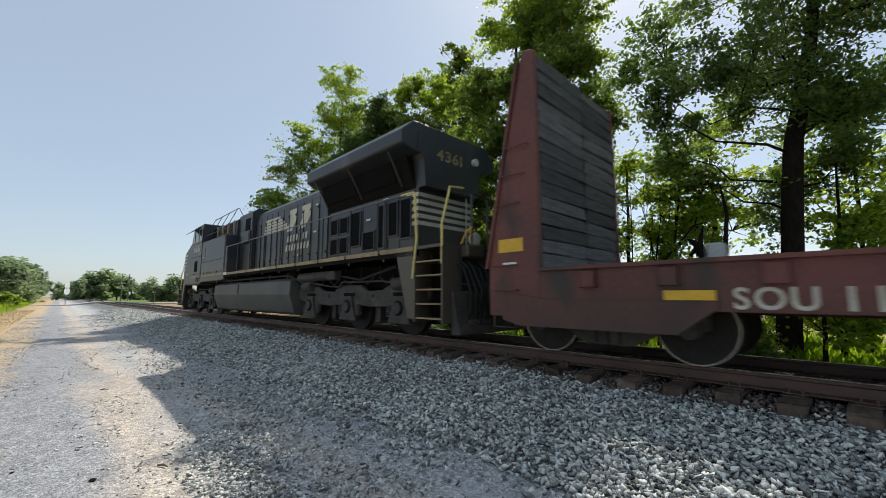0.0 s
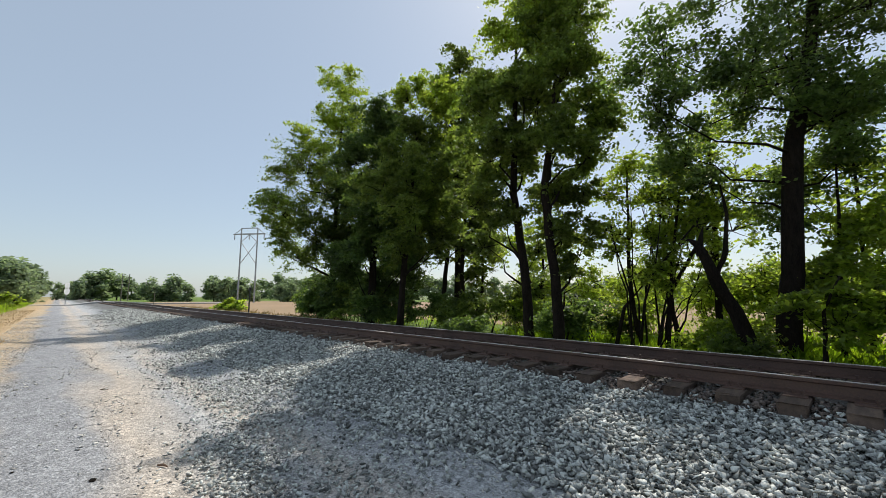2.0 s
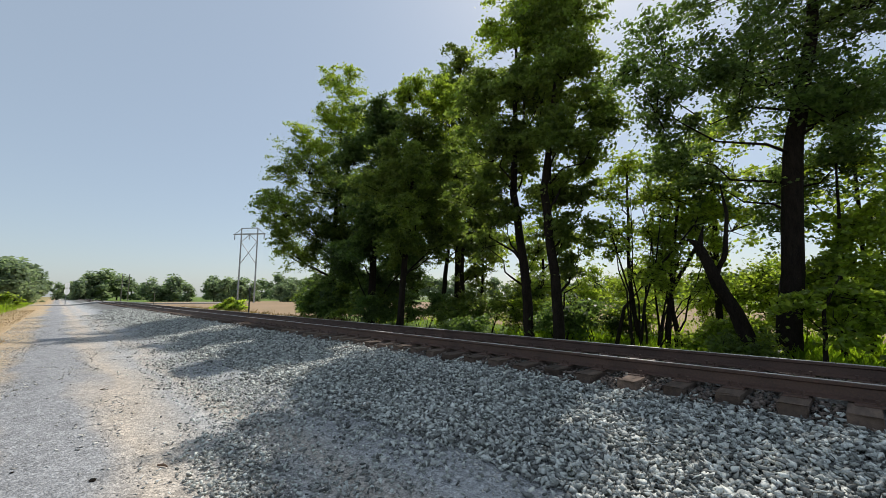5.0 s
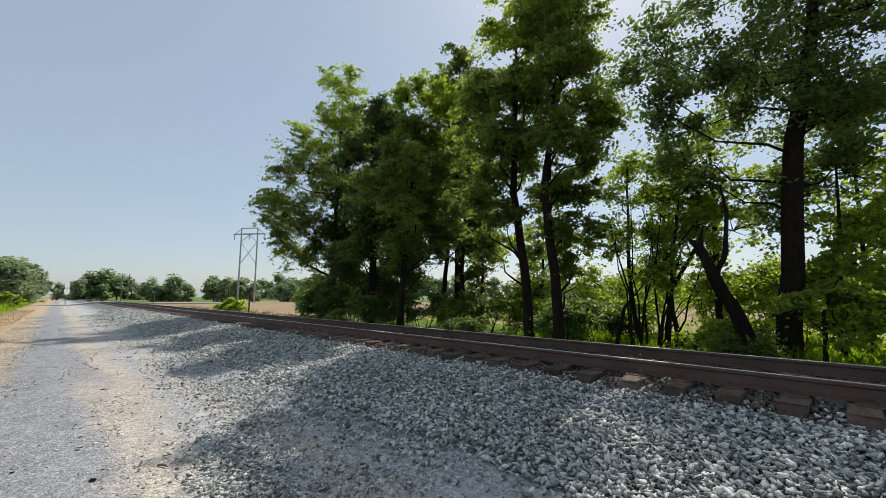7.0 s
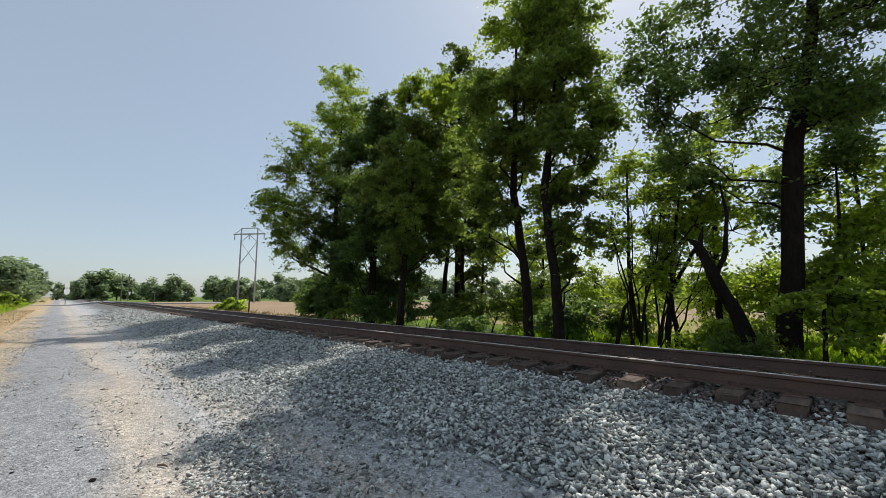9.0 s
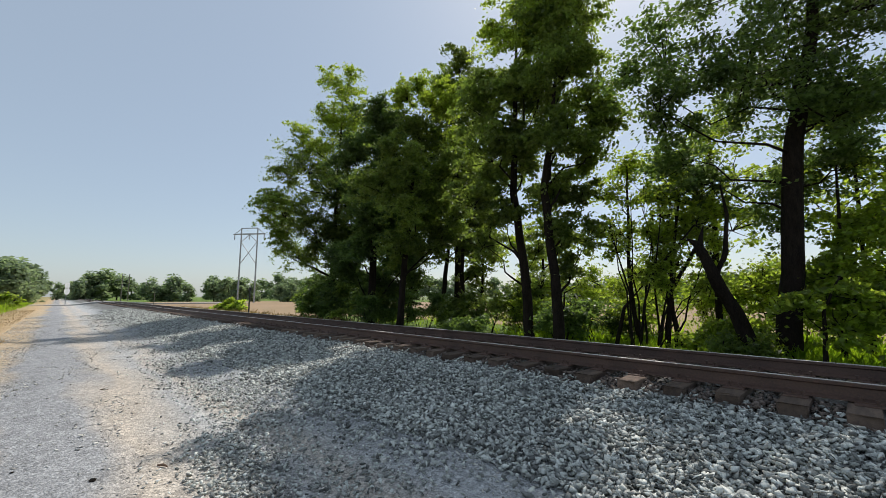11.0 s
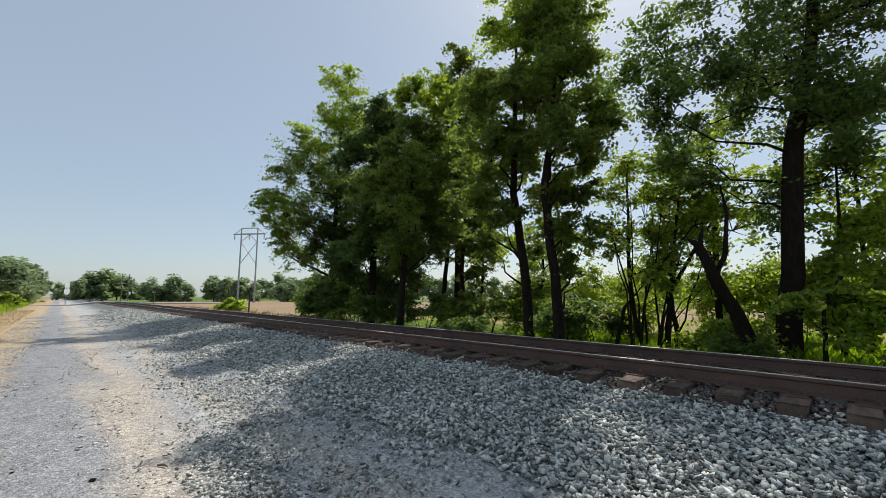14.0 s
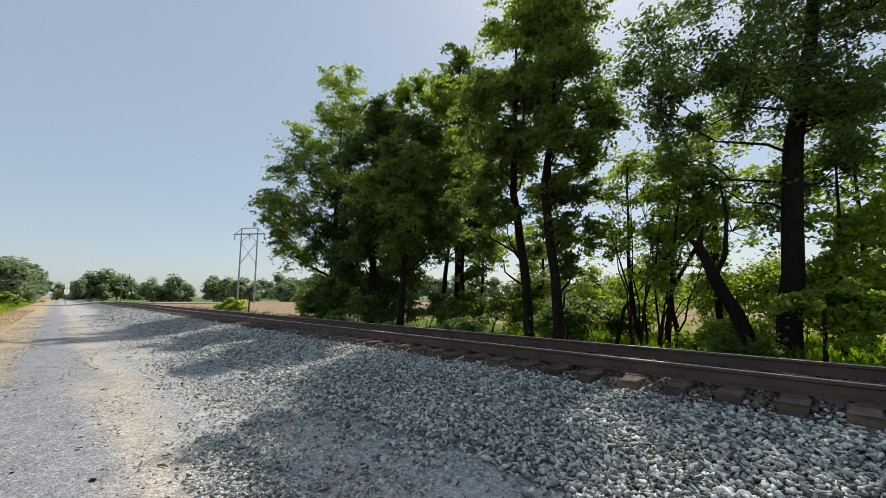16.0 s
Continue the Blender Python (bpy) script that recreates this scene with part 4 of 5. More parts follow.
M_SILL = material("tan_sill_stripe", (0.40, 0.29, 0.15), 0.55, other=(0.20, 0.145, 0.085), scale=3, fine=30, bump=0.05, spots=(0.08, 0.07, 0.06, 0.64))
M_YELLOW = material("yellow_safety_paint", (0.75, 0.44, 0.03), 0.5, other=(0.55, 0.32, 0.03), scale=4, fine=40, bump=0.1)
M_RAILPAINT = material("faded_yellow_handrail_paint", (0.74, 0.62, 0.20), 0.5, other=(0.55, 0.45, 0.14), scale=4, fine=40, bump=0.1)
# Grey base colour carries the highlights along the handrail.
M_HANDRAIL = material("highlight_grey_handrail", (0.13, 0.135, 0.145), 0.35, other=(0.07, 0.075, 0.08), scale=4, fine=40, bump=0.1)
M_REDPLATE = material("faded_red_plate", (0.15, 0.022, 0.035), 0.5, other=(0.09, 0.02, 0.025), scale=4, fine=30, bump=0.1)
M_LOUVRE = material("rusty_louvre_slats", (0.30, 0.17, 0.09), 0.8, other=(0.14, 0.08, 0.05), scale=4, fine=30, bump=0.2)
M_WHEEL = material("worn_wheel_steel", (0.03, 0.026, 0.024), 0.75, 0.2, (0.016, 0.014, 0.013), scale=3, fine=30, bump=0.2)
M_TREAD = material("bright_wheel_rim", (0.35, 0.33, 0.31), 0.35, 0.9, scale=3, fine=30, bump=0.05)
M_OXIDE = material("red_oxide_car_paint", (0.165, 0.052, 0.042), 0.6, 0.0, (0.085, 0.030, 0.025), scale=1.6, fine=30, bump=0.2, spots=(0.045, 0.028, 0.025, 0.57), stretch=(1, 1, 0.45))
M_BOARD = material("silvered_bulkhead_plank", (0.155, 0.155, 0.158), 0.9, other=(0.040, 0.040, 0.042), scale=5, fine=50, bump=0.9, piece=0.45, spots=(0.03, 0.03, 0.03, 0.62), stretch=(2, 0.35, 5))
M_GLASS = material("dark_cab_glass", (0.02, 0.025, 0.03), 0.05, other=(0.015, 0.02, 0.022), scale=2, fine=10, bump=0, spec=0.8)
M_RUBBER = material("black_rubber_hose", (0.012, 0.012, 0.012), 0.6, scale=5, fine=30, bump=0.1)
M_LAMP = material("lamp_glass", (0.7, 0.7, 0.68), 0.15, scale=5, fine=30, bump=0)
# Flat black stands in for shade under the frame, in recesses and gaps.
M_DARK = material("shade_black_steel", (0.017, 0.0155, 0.014), 0.95, scale=2, fine=30, bump=0.2, spec=0.05)
ROLLING = []


def add_road_dust(m, low, high, color):
    """Brown dust thrown up on the lower body, ragged at its upper edge."""
    n, link = m.node_tree.nodes, m.node_tree.links.new
    bsdf = n["Principled BSDF"]
    paint = bsdf.inputs["Base Color"].links[0].from_socket
    at = n.new("ShaderNodeTexCoord")
    sep = n.new("ShaderNodeSeparateXYZ")
    link(at.outputs["Object"], sep.inputs[0])
    rag = n.new("ShaderNodeTexNoise")
    rag.inputs["Scale"].default_value, rag.inputs["Detail"].default_value = 1.6, 6
    link(at.outputs["Object"], rag.inputs["Vector"])
    lift = n.new("ShaderNodeMath")
    lift.operation = 'MULTIPLY_ADD'
    lift.inputs[1].default_value = 1.1
    link(rag.outputs[0], lift.inputs[0])
    link(sep.outputs[2], lift.inputs[2])
    fade = n.new("ShaderNodeMapRange")
    fade.inputs[1].default_value, fade.inputs[2].default_value = high + 0.55, low + 0.55
    fade.inputs[4].default_value = 0.75
    link(lift.outputs[0], fade.inputs[0])
    mix = n.new("ShaderNodeMix")
    mix.data_type = 'RGBA'
    mix.inputs[7].default_value = (*color, 1)
    link(fade.outputs[0], mix.inputs[0])
    link(paint, mix.inputs[6])
    link(mix.outputs[2], bsdf.inputs["Base Color"])


add_road_dust(M_BODY, 1.5, 2.7, (0.10, 0.080, 0.056))
add_road_dust(M_OXIDE, 0.35, 1.1, (0.050, 0.034, 0.029))


def lettering(text, size, parent, m, mat, name="digit", wide=1.25):
    """Raised painted characters, each a part, centred on the pose."""
    made, x = [], 0.0
    for ch in text:
        cu = bpy.data.curves.new(name, 'FONT')
        cu.body, cu.size, cu.align_y, cu.extrude, cu.offset = ch, size, 'CENTER', 0.004, size * 0.018
        tmp = new("lettering", cu)
        bpy.context.view_layer.update()
        me = bpy.data.meshes.new_from_object(tmp)
        bpy.data.objects.remove(tmp)
        me.materials.append(mat)
        xs = [v.co.x for v in me.vertices]
        made.append((me, x - min(xs)))
        x += max(xs) - min(xs) + size * 0.13
    for me, at in made:
        piece(name, me, parent, m @ Matrix.Diagonal((wide, 1, 1, 1)) @ Matrix.Translation((at - x / 2, 0, 0)))


def near_side(x, z, y):
    """The pose of flat work on the side that faces -y."""
    return pose(x, y, z, 90, 0, 0)


def slanted(bm, x, z, w, h, lean, y, t=0.006):
    """A slanted bar on the -y side."""
    return prism(bm, [(x, z), (x + w, z), (x + w + lean, z + h), (x + lean, z + h)], "y", y - t, y)


def wheelset(parent, x, r, bright=False):
    ob = part("wheelset", rod(bmesh.new(), [(0, -0.95, 0), (0, 0.95, 0)], 0.09, 10), M_WHEEL, parent, m=pose(x, 0, r))
    for s in (-1, 1):
        bm = bmesh.new()
        a, b = s * 0.68, s * 0.82
        rod(bm, [(0, a, 0), (0, a + s * 0.03, 0)], r + 0.025, 40)
        rod(bm, [(0, a + s * 0.03, 0), (0, b, 0)], [r, r - 0.004], 40)
        rod(bm, [(0, b, 0), (0, b + s * 0.03, 0)], 0.13, 12)
        for k in range(6):
            c, d = math.cos(k * math.pi / 3) * r * 0.62, math.sin(k * math.pi / 3) * r * 0.62
            rod(bm, [(c, b - s * 0.004, d), (c, b + s * 0.008, d)], r * 0.12, 8)
        w = part("wheel", bm, M_WHEEL, ob)
        ring = bmesh.new()
        for k in range(40):
            p = [(q * math.cos(u), b + s * 0.004, q * math.sin(u)) for q, u in ((r * .99, k * math.pi / 20), (r * .99, (k + 1) * math.pi / 20), (r * .955, (k + 1) * math.pi / 20), (r * .955, k * math.pi / 20))]
            ring.faces.new([ring.verts.new(v) for v in p])
        part("rim", ring, M_TREAD if bright else M_WHEEL, w)
    ROLLING.append((ob, r))
    return ob


def loco_truck(parent, xs):
    """Three axles: cast side frames with pedestals, boxes, springs, brake gear."""
    a, b, c = xs
    # Black core block fills in the dark between the wheels.
    truck = part("truck", bx(a - .5, c + .5, -0.55, 0.55, 0.24, 0.9, bevel=0.03), M_DARK, parent, "dirty cast steel truck")
    for s in (-1, 1):
        y0, y1 = s * 1.04, s * 1.16
        out = [(a - .95, 1.0), (a - .75, 1.12), (a + .35, 1.14), (a + .7, 1.0), (b - .8, .98), (b - .5, 1.14), (b + .5, 1.14), (b + .8, .98), (c - .7, 1.0), (c - .35, 1.14),
               (c + .75, 1.12), (c + .95, 1.0), (c + .95, .8), (c + .40, .66), (c + .34, .32), (c - .34, .32), (c - .46, .62), (b + .95, .60), (b + .42, .64), (b + .34, .32), (b - .34, .32), (b - .42, .64), (b - .95, .60),
               (a + .46, .62), (a + .34, .32), (a - .34, .32), (a - .40, .66), (a - .95, .8)]
        part("side_frame", prism(bmesh.new(), out, "y", y0, y1, bevel=0.02), M_TRUCK, truck)
        for x in xs:
            bm = prism(bmesh.new(), [(x - .18, .86), (x + .18, .86), (x + .24, .60), (x + .40, .26), (x - .40, .26), (x - .24, .60)], "y", y1, y1 + s * .07, bevel=.015)
            box_part = part("axle_box", bm, M_TRUCK, truck)
            part("seal_ring", rod(bmesh.new(), [(x, y1 + s * .06, .60), (x, y1 + s * .085, .60)], .165, 22), M_DARK, box_part)
            part("axle_cap", rod(bmesh.new(), [(x, y1 + s * .06, .60), (x, y1 + s * .12, .60)], [.13, .12], 20), M_TRUCK, box_part)
            # Raised black strip paints the dark hollow above the axle box.
            part("painted_pedestal_gap", bx(x - .26, x + .26, min(y1, y1 + s * .012), max(y1, y1 + s * .012), .86, .94), M_DARK, truck)
            for d in (-.42, .42):
                bm = bmesh.new()
                for k in range(5):
                    rod(bm, [(x + d, y1 - s * .03, .40 + k * .055), (x + d, y1 - s * .03, .435 + k * .055)], .085, 10)
                part("spring", bm, M_TRUCK, truck)
        for x in ((a + b) / 2, (b + c) / 2):
            # A black disc paints the dark of the hole; nothing is bored.
            part("hole", rod(bmesh.new(), [(x, y1 - s * .01, .86), (x, y1 + s * .004, .86)], .05, 12), M_SEAM, truck)
            part("brake_shoe", bx(x - .1, x + .1, s * .78, s * .98, .25, .62, bevel=.03), M_TRUCK, truck)
        for x, d in ((a - .35, 1), (c + .35, -1)):
            part("brake_cylinder", rod(bmesh.new(), [(x, s * 1.2, 1.13), (x + d * .5, s * 1.2, 1.13)], [.14, .14], 14), M_TRUCK, truck)
        pipe = [(a - .9, s * 1.2, 1.1), (a - .3, s * 1.22, 1.28), (b - .9, s * 1.22, 1.12), (b - .4, s * 1.22, 1.1), (b - .3, s * 1.22, 1.22), (c - .6, s * 1.22, 1.2), (c + .1, s * 1.22, 1.12), (c + .8, s * 1.2, 1.2)]
        part("brake_pipe", rod(bmesh.new(), pipe, .022, 6), M_TRUCK, truck)
        part("sand_pipe", rod(bmesh.new(), [(a - .55, s * 1.1, 1.4), (a - .62, s * 1.0, .6), (a - .5, s * .8, .15)], .02, 6), M_TRUCK, truck)
    for x in xs:
        wheelset(parent, x, .535)
        part("traction_motor", bx(x + .12, x + .85, -.6, .6, .28, .85, bevel=.08), M_TRUCK, truck)


def hood_profile(half, z0, z1, cut=0.22):
    return [(-half, z0), (half, z0), (half, z1 - cut), (half - cut * 1.2, z1), (-half + cut * 1.2, z1), (-half, z1 - cut)]


def steps(parent, x, s, n, front):
    """A side stairwell: cheek plates, a back coloured shade-black, treads with yellow edges."""
    well = part("stairwell", bx(x, x + .72, s * 1.02, s * 1.06, .42, 1.86), M_DARK, parent)
    part("cheek", bx(x - .05, x - .01, s * 1.07, s * 1.52, .36, 1.78), M_BODY, well)
    part("cheek", bx(x + .73, x + .77, s * 1.07, s * 1.52, .36, 1.78), M_BODY, well)
    for k in range(n):
        z = .42 + k * 1.36 / n
        tread = part("tread", bx(x, x + .72, s * 1.07, s * 1.46, z, z + .03), M_TRUCK, well)
        part("edge", bx(x, x + .72, s * 1.465, s * 1.5, z + .004, z + .034), M_SILL, tread, "worn yellow step edge")


def build_locomotive():
    ob = thing("locomotive", "black six-axle diesel freight locomotive with cream stripes and number", "locomotive", pose(-26.70, TRACK_Y, RAIL_TOP))
    # frame and running boards
    # Frame and sills below the walkway take the painted shade.
    part("underframe", bx(.35, 21.3, -.75, .75, 1.02, 1.62, bevel=.03), M_DARK, ob)
    part("walkway", bx(.1, 21.6, -1.5, 1.5, 1.78, 1.84), M_BODY, ob)
    for s in (-1, 1):
        part("side_sill", bx(8.2, 20.85, s * 1.42, s * 1.5, 1.66, 1.78), M_DARK, ob)
        x = 8.28
        while x < 20.6:
            part("stripe", bx(x, min(x + 1.32, 20.75), s * 1.5, s * 1.508, 1.755, 1.85), M_SILL, ob, "worn tan sill stripe")
            x += 1.42
        for x0, x1 in ((4.5, 5.7), (5.8, 7.0), (7.1, 8.1), (2.6, 4.2)):
            part("stripe", bx(x0, x1, s * 1.515, s * 1.522, 1.79, 1.89), M_SILL, ob, "worn tan sill stripe")
    # nose and cab
    side = [(.75, 1.5), (.75, 3.0), (.92, 3.28), (2.15, 3.72), (2.42, 4.38), (2.62, 4.5), (4.35, 4.52), (4.35, 1.46), (1.1, 1.46)]
    cab = part("cab", prism(bmesh.new(), side, "y", -1.5, 1.5, bevel=.05), M_BODY, ob)
    for s in (-1, 1):
        y = s * 1.505
        frame_bm = bmesh.new()
        for x0, x1, z0, z1 in ((3.66, 4.26, 4.27, 4.30), (2.46, 4.26, 3.63, 3.66), (4.22, 4.255, 3.66, 4.27), (2.84, 2.87, 3.66, 4.27), (3.64, 3.67, 3.66, 4.27)):
            box(frame_bm, x0, x1, y - .03, y + .03, z0, z1)
        win = part("cab_window", frame_bm, M_STEEL, cab, "cab side window with metal frame")
        for x0, x1 in ((2.48, 2.84), (2.87, 3.64), (3.67, 4.22)):
            part("pane", bx(x0, x1, y - .012, y + .012, 3.66, 4.27), M_GLASS, win)
        part("sunshade", prism(bmesh.new(), [(y, 4.40), (y + s * .36, 4.1), (y + s * .375, 4.115), (y, 4.43)], "x", 2.5, 3.78), M_BODY, cab)
        part("vent", bx(3.1, 3.56, y - .02, y + .012, 2.12, 2.66), M_GRILLE, cab, "black square side vent")
        for x0, x1, z0, z1 in ((2.3, 4.3, 2.86, 2.885), (2.5, 4.3, 1.98, 2.0), (4.33, 4.36, 1.7, 4.3)):
            part("seam", bx(x0, x1, y - .01, y + .004, z0, z1), M_SEAM, cab)
        stripes = bmesh.new()
        for k in range(5):
            z = 2.28 + k * .19
            prism(stripes, [(.80, z), (1.05 + k * .09, z), (1.13 + k * .09, z + .1), (.80, z + .1)], "y", y - .006, y + .006)
        part("nose_stripes", stripes, M_PALE, cab, "five cream nose stripes")
        part("plate", bx(4.6, 4.8, y - .005, y + .006, 2.72, 2.77), M_PALE, cab)
        part("plate", bx(1.35, 1.7, y - .005, y + .006, 2.02, 2.06), M_PALE, cab)
        part("bracket", bx(3.55, 4.05, y - .02, y + .03, 1.58, 1.86, bevel=.02), M_TRUCK, cab)
    part("windshield", prism(bmesh.new(), [(2.19, 3.80), (2.41, 4.33), (2.40, 4.34), (2.17, 3.80)], "y", -1.3, -.1), M_GLASS, cab)
    part("windshield", prism(bmesh.new(), [(2.19, 3.80), (2.41, 4.33), (2.40, 4.34), (2.17, 3.80)], "y", .1, 1.3), M_GLASS, cab)
    part("headlight", rod(bmesh.new(), [(.76, -.14, 3.0), (.70, -.14, 3.0)], .1, 14), M_LAMP, cab)
    part("headlight", rod(bmesh.new(), [(.76, .14, 3.0), (.70, .14, 3.0)], .1, 14), M_LAMP, cab)
    lettering("4361", .52, cab, near_side(3.36, 3.3, -1.506), M_PALE)
    lettering("4361", .52, cab, pose(3.36, 1.506, 3.3, 90, 0, 180), M_PALE)
    part("writing", bx(3.9, 4.22, -1.512, -1.504, 3.02, 3.045), M_PALE, cab)
    part("writing", bx(3.0, 3.2, -1.512, -1.504, 2.93, 2.98), M_SILL, cab)
    part("plow", prism(bmesh.new(), [(.15, .12), (.05, .5), (.3, 1.15), (.4, 1.15), (.4, .12)], "y", -1.35, 1.35, bevel=.02), M_BODY, ob)
    # cabinet behind the cab
    cabinet = part("cabinet", bx(4.36, 8.2, -1.5, 1.5, 1.55, 3.55, bevel=.03), M_BODY, ob)
    for x0, x1, z0, z1 in ((4.4, 8.2, 2.5, 2.52), (8.1, 8.13, 1.9, 3.5), (5.0, 5.02, 2.5, 3.2)):
        part("seam", bx(x0, x1, -1.506, -1.5, z0, z1), M_SEAM, cabinet)
    for k in range(6):
        part("latch", bx(4.9 + k * .55, 4.98 + k * .55, -1.53, -1.5, 1.92 + (k % 2) * .02, 2.0 + (k % 2) * .02), M_SILL if k % 2 else M_BODY, cabinet)
    part("warning_plate", bx(4.55, 4.72, -1.508, -1.5, 2.62, 2.68), M_REDPLATE, cabinet)
    part("data_plate", bx(8.15, 8.6, -1.512, -1.5, 1.76, 1.87), M_WHITE, ob, "white data plate")
    upper = part("upper_hood", prism(bmesh.new(), hood_profile(1.08, 3.5, 4.34, .15), "x", 4.36, 8.25), M_BODY, ob)
    # Flat black panel paints the shade of a hollow in the hood.
    part("painted_recess", bx(4.45, 5.35, -1.10, -1.085, 3.58, 4.2), M_GRILLE, upper)
    for x in (5.5, 6.35, 7.2):
        lv = part("louvre", bx(x, x + .72, -1.10, -1.085, 3.62, 4.18), M_GRILLE, upper, "rusty louvred air intake")
        for k in range(7):
            z = 3.66 + k * .075
            part("slat", prism(bmesh.new(), [(-1.10, z + .045), (-1.15, z), (-1.15, z + .012), (-1.10, z + .057)], "x", x + .02, x + .7), M_LOUVRE, lv)
        part("jamb", bx(x - .05, x - .01, -1.16, -1.08, 3.56, 4.22), M_STEEL, lv)
        part("jamb", bx(x + .73, x + .77, -1.16, -1.08, 3.56, 4.22), M_STEEL, lv)
    for y in (-1.42, 1.42):
        rail = part("roof_rail", rod(bmesh.new(), [(4.6, y, 3.86), (7.9, y, 3.86)], .018, 6), M_BODY, ob)
        part("upper_rail", rod(bmesh.new(), [(4.45, y * .72, 4.72), (8.05, y * .72, 4.78), (8.2, y * .72, 4.74), (8.9, y * .68, 4.1)], .018, 6), M_BODY, rail)
        for x in (4.6, 5.7, 6.8, 7.9):
            part("stanchion", rod(bmesh.new(), [(x, y, 3.5), (x, y, 3.88), (x, y * .72, 4.76)], .016, 6), M_BODY, rail)
    # blower section
    blower = part("blower_housing", prism(bmesh.new(), hood_profile(1.0, 1.85, 4.46, .12), "x", 8.26, 10.1), M_BODY, ob)
    part("air_box", bx(8.95, 9.95, -1.14, -1.0, 3.05, 3.55, bevel=.04), M_BODY, blower)
    part("vent", bx(9.1, 9.62, -1.02, -.985, 3.62, 4.12), M_GRILLE, blower, "square dark vent")
    # Flat dark plate paints the shade of a hollow beside the pillar.
    part("recess", bx(8.4, 8.9, -1.012, -.99, 2.0, 3.3), M_SEAM, blower)
    part("pillar", bx(8.2, 8.45, -1.48, -1.0, 1.85, 3.0, bevel=.02), M_BODY, blower)
    for x in (9.98, 10.06):
        part("pipe", rod(bmesh.new(), [(x, -1.03, 1.9), (x, -1.03, 4.3)], .022, 6), M_BODY, blower)
    # engine hood with doors
    hood = part("engine_hood", prism(bmesh.new(), hood_profile(.88, 1.85, 4.34), "x", 10.1, 16.1), M_BODY, ob)
    for s in (-1, 1):
        for k in range(11):
            x = 10.15 + k * .54
            door = part("hood_door", bx(x + .012, x + .528, s * .88, s * .905, 1.98, 3.95, bevel=.006), M_BODY, hood)
            part("hinge_post", bx(x - .014, x + .010, s * .88, s * .93, 1.98, 3.7), M_SEAM, door)
            for z in (2.15, 3.6):
                part("latch", bx(x + .42, x + .5, s * .905, s * .925, z, z + .06), M_SEAM, door)
    logo = bmesh.new()
    y = -.912
    for k in range(5):
        slanted(logo, 11.05 + k * .03, 3.22 + k * .115, 2.3 - k * .24, .09, .02, y)
    part("stripes_emblem", logo, M_PALE, hood, "cream sweeping stripes emblem")
    for x0, w in ((13.15, .8), (14.1, .9)):
        part("emblem", prism(bmesh.new(), [(x0, 3.1), (x0 + w * .55, 3.1), (x0 + w, 3.5), (x0 + w * .95, 3.84), (x0 + w * .25, 3.84), (x0 + w * .3, 3.45)], "y", y - .006, y), M_PALE, hood, "cream block emblem")
    for z, n, x0 in ((2.72, 7, 13.2), (2.40, 8, 13.1)):
        for k in range(n):
            part("bar", slanted(bmesh.new(), x0 + k * .235, z + .01, .125, .21, .05, y), M_PALE, hood)
    part("writing", bx(11.9, 12.9, -1.514, -1.508, 1.785, 1.82), M_PALE, ob)
    for x, z in ((15.3, 3.7), (15.2, 2.85), (14.1, 2.2)):
        part("plate", bx(x, x + .16, -.918, -.905, z, z + .05), M_WHITE, hood)
    part("exhaust_stack", bx(11.6, 12.3, -.3, .3, 4.34, 4.5, bevel=.03), M_TRUCK, hood)
    # radiator end
    rear = part("radiator_hood", prism(bmesh.new(), [(-.88, 1.85), (.88, 1.85), (.88, 3.3), (-.88, 3.3)], "x", 16.11, 20.2), M_BODY, ob)
    core = [(-.88, 3.3), (.88, 3.3), (1.0, 3.5), (1.22, 4.12), (-1.22, 4.12), (-1.0, 3.5)]
    part("core", prism(bmesh.new(), core, "x", 16.15, 20.1), M_DARK, rear)
    wing = [(-1.15, 4.0), (-1.5, 4.1), (-1.56, 4.14), (-1.56, 4.42), (-1.22, 4.72), (1.22, 4.72), (1.56, 4.42), (1.56, 4.14), (1.5, 4.1), (1.15, 4.0)]
    part("radiator_wing", prism(bmesh.new(), wing, "x", 15.98, 20.42, bevel=.02), M_BODY, rear, "flared black radiator roof")
    for s in (-1, 1):
        for x0, x1 in ((16.4, 17.9), (18.1, 19.6)):
            part("radiator_screen", prism(bmesh.new(), [(s * 1.03, 3.52), (s * 1.21, 3.93), (s * 1.23, 3.93), (s * 1.05, 3.52)], "x", x0, x1), M_GRILLE, rear)
        for x in (16.25, 18.0, 19.7):
            part("strut", rod(bmesh.new(), [(x, s * .95, 3.4), (x + .1, s * 1.45, 4.1)], .03, 6), M_BODY, rear)
        for x0, x1, z0, z1 in ((16.3, 16.68, 2.62, 3.05), (16.82, 17.22, 2.62, 3.05), (16.3, 16.68, 2.05, 2.48), (16.82, 17.22, 2.05, 2.48), (17.42, 17.85, 2.2, 3.1), (18.0, 18.5, 2.05, 2.5),
                               (18.7, 19.0, 2.05, 3.1), (19.12, 19.45, 2.3, 3.1), (19.6, 19.95, 2.2, 3.1)):
            sc = part("screen", bx(x0, x1, s * .885, s * .9, z0, z1), M_GRILLE, rear, "black mesh screen")
            rim = bmesh.new()
            for a0, a1, b0, b1 in ((x0 - .03, x0, z0 - .03, z1 + .03), (x1, x1 + .03, z0 - .03, z1 + .03), (x0, x1, z0 - .03, z0), (x0, x1, z1, z1 + .03)):
                box(rim, a0, a1, s * .88, s * .915, b0, b1)
            part("screen_frame", rim, M_BODY, sc)
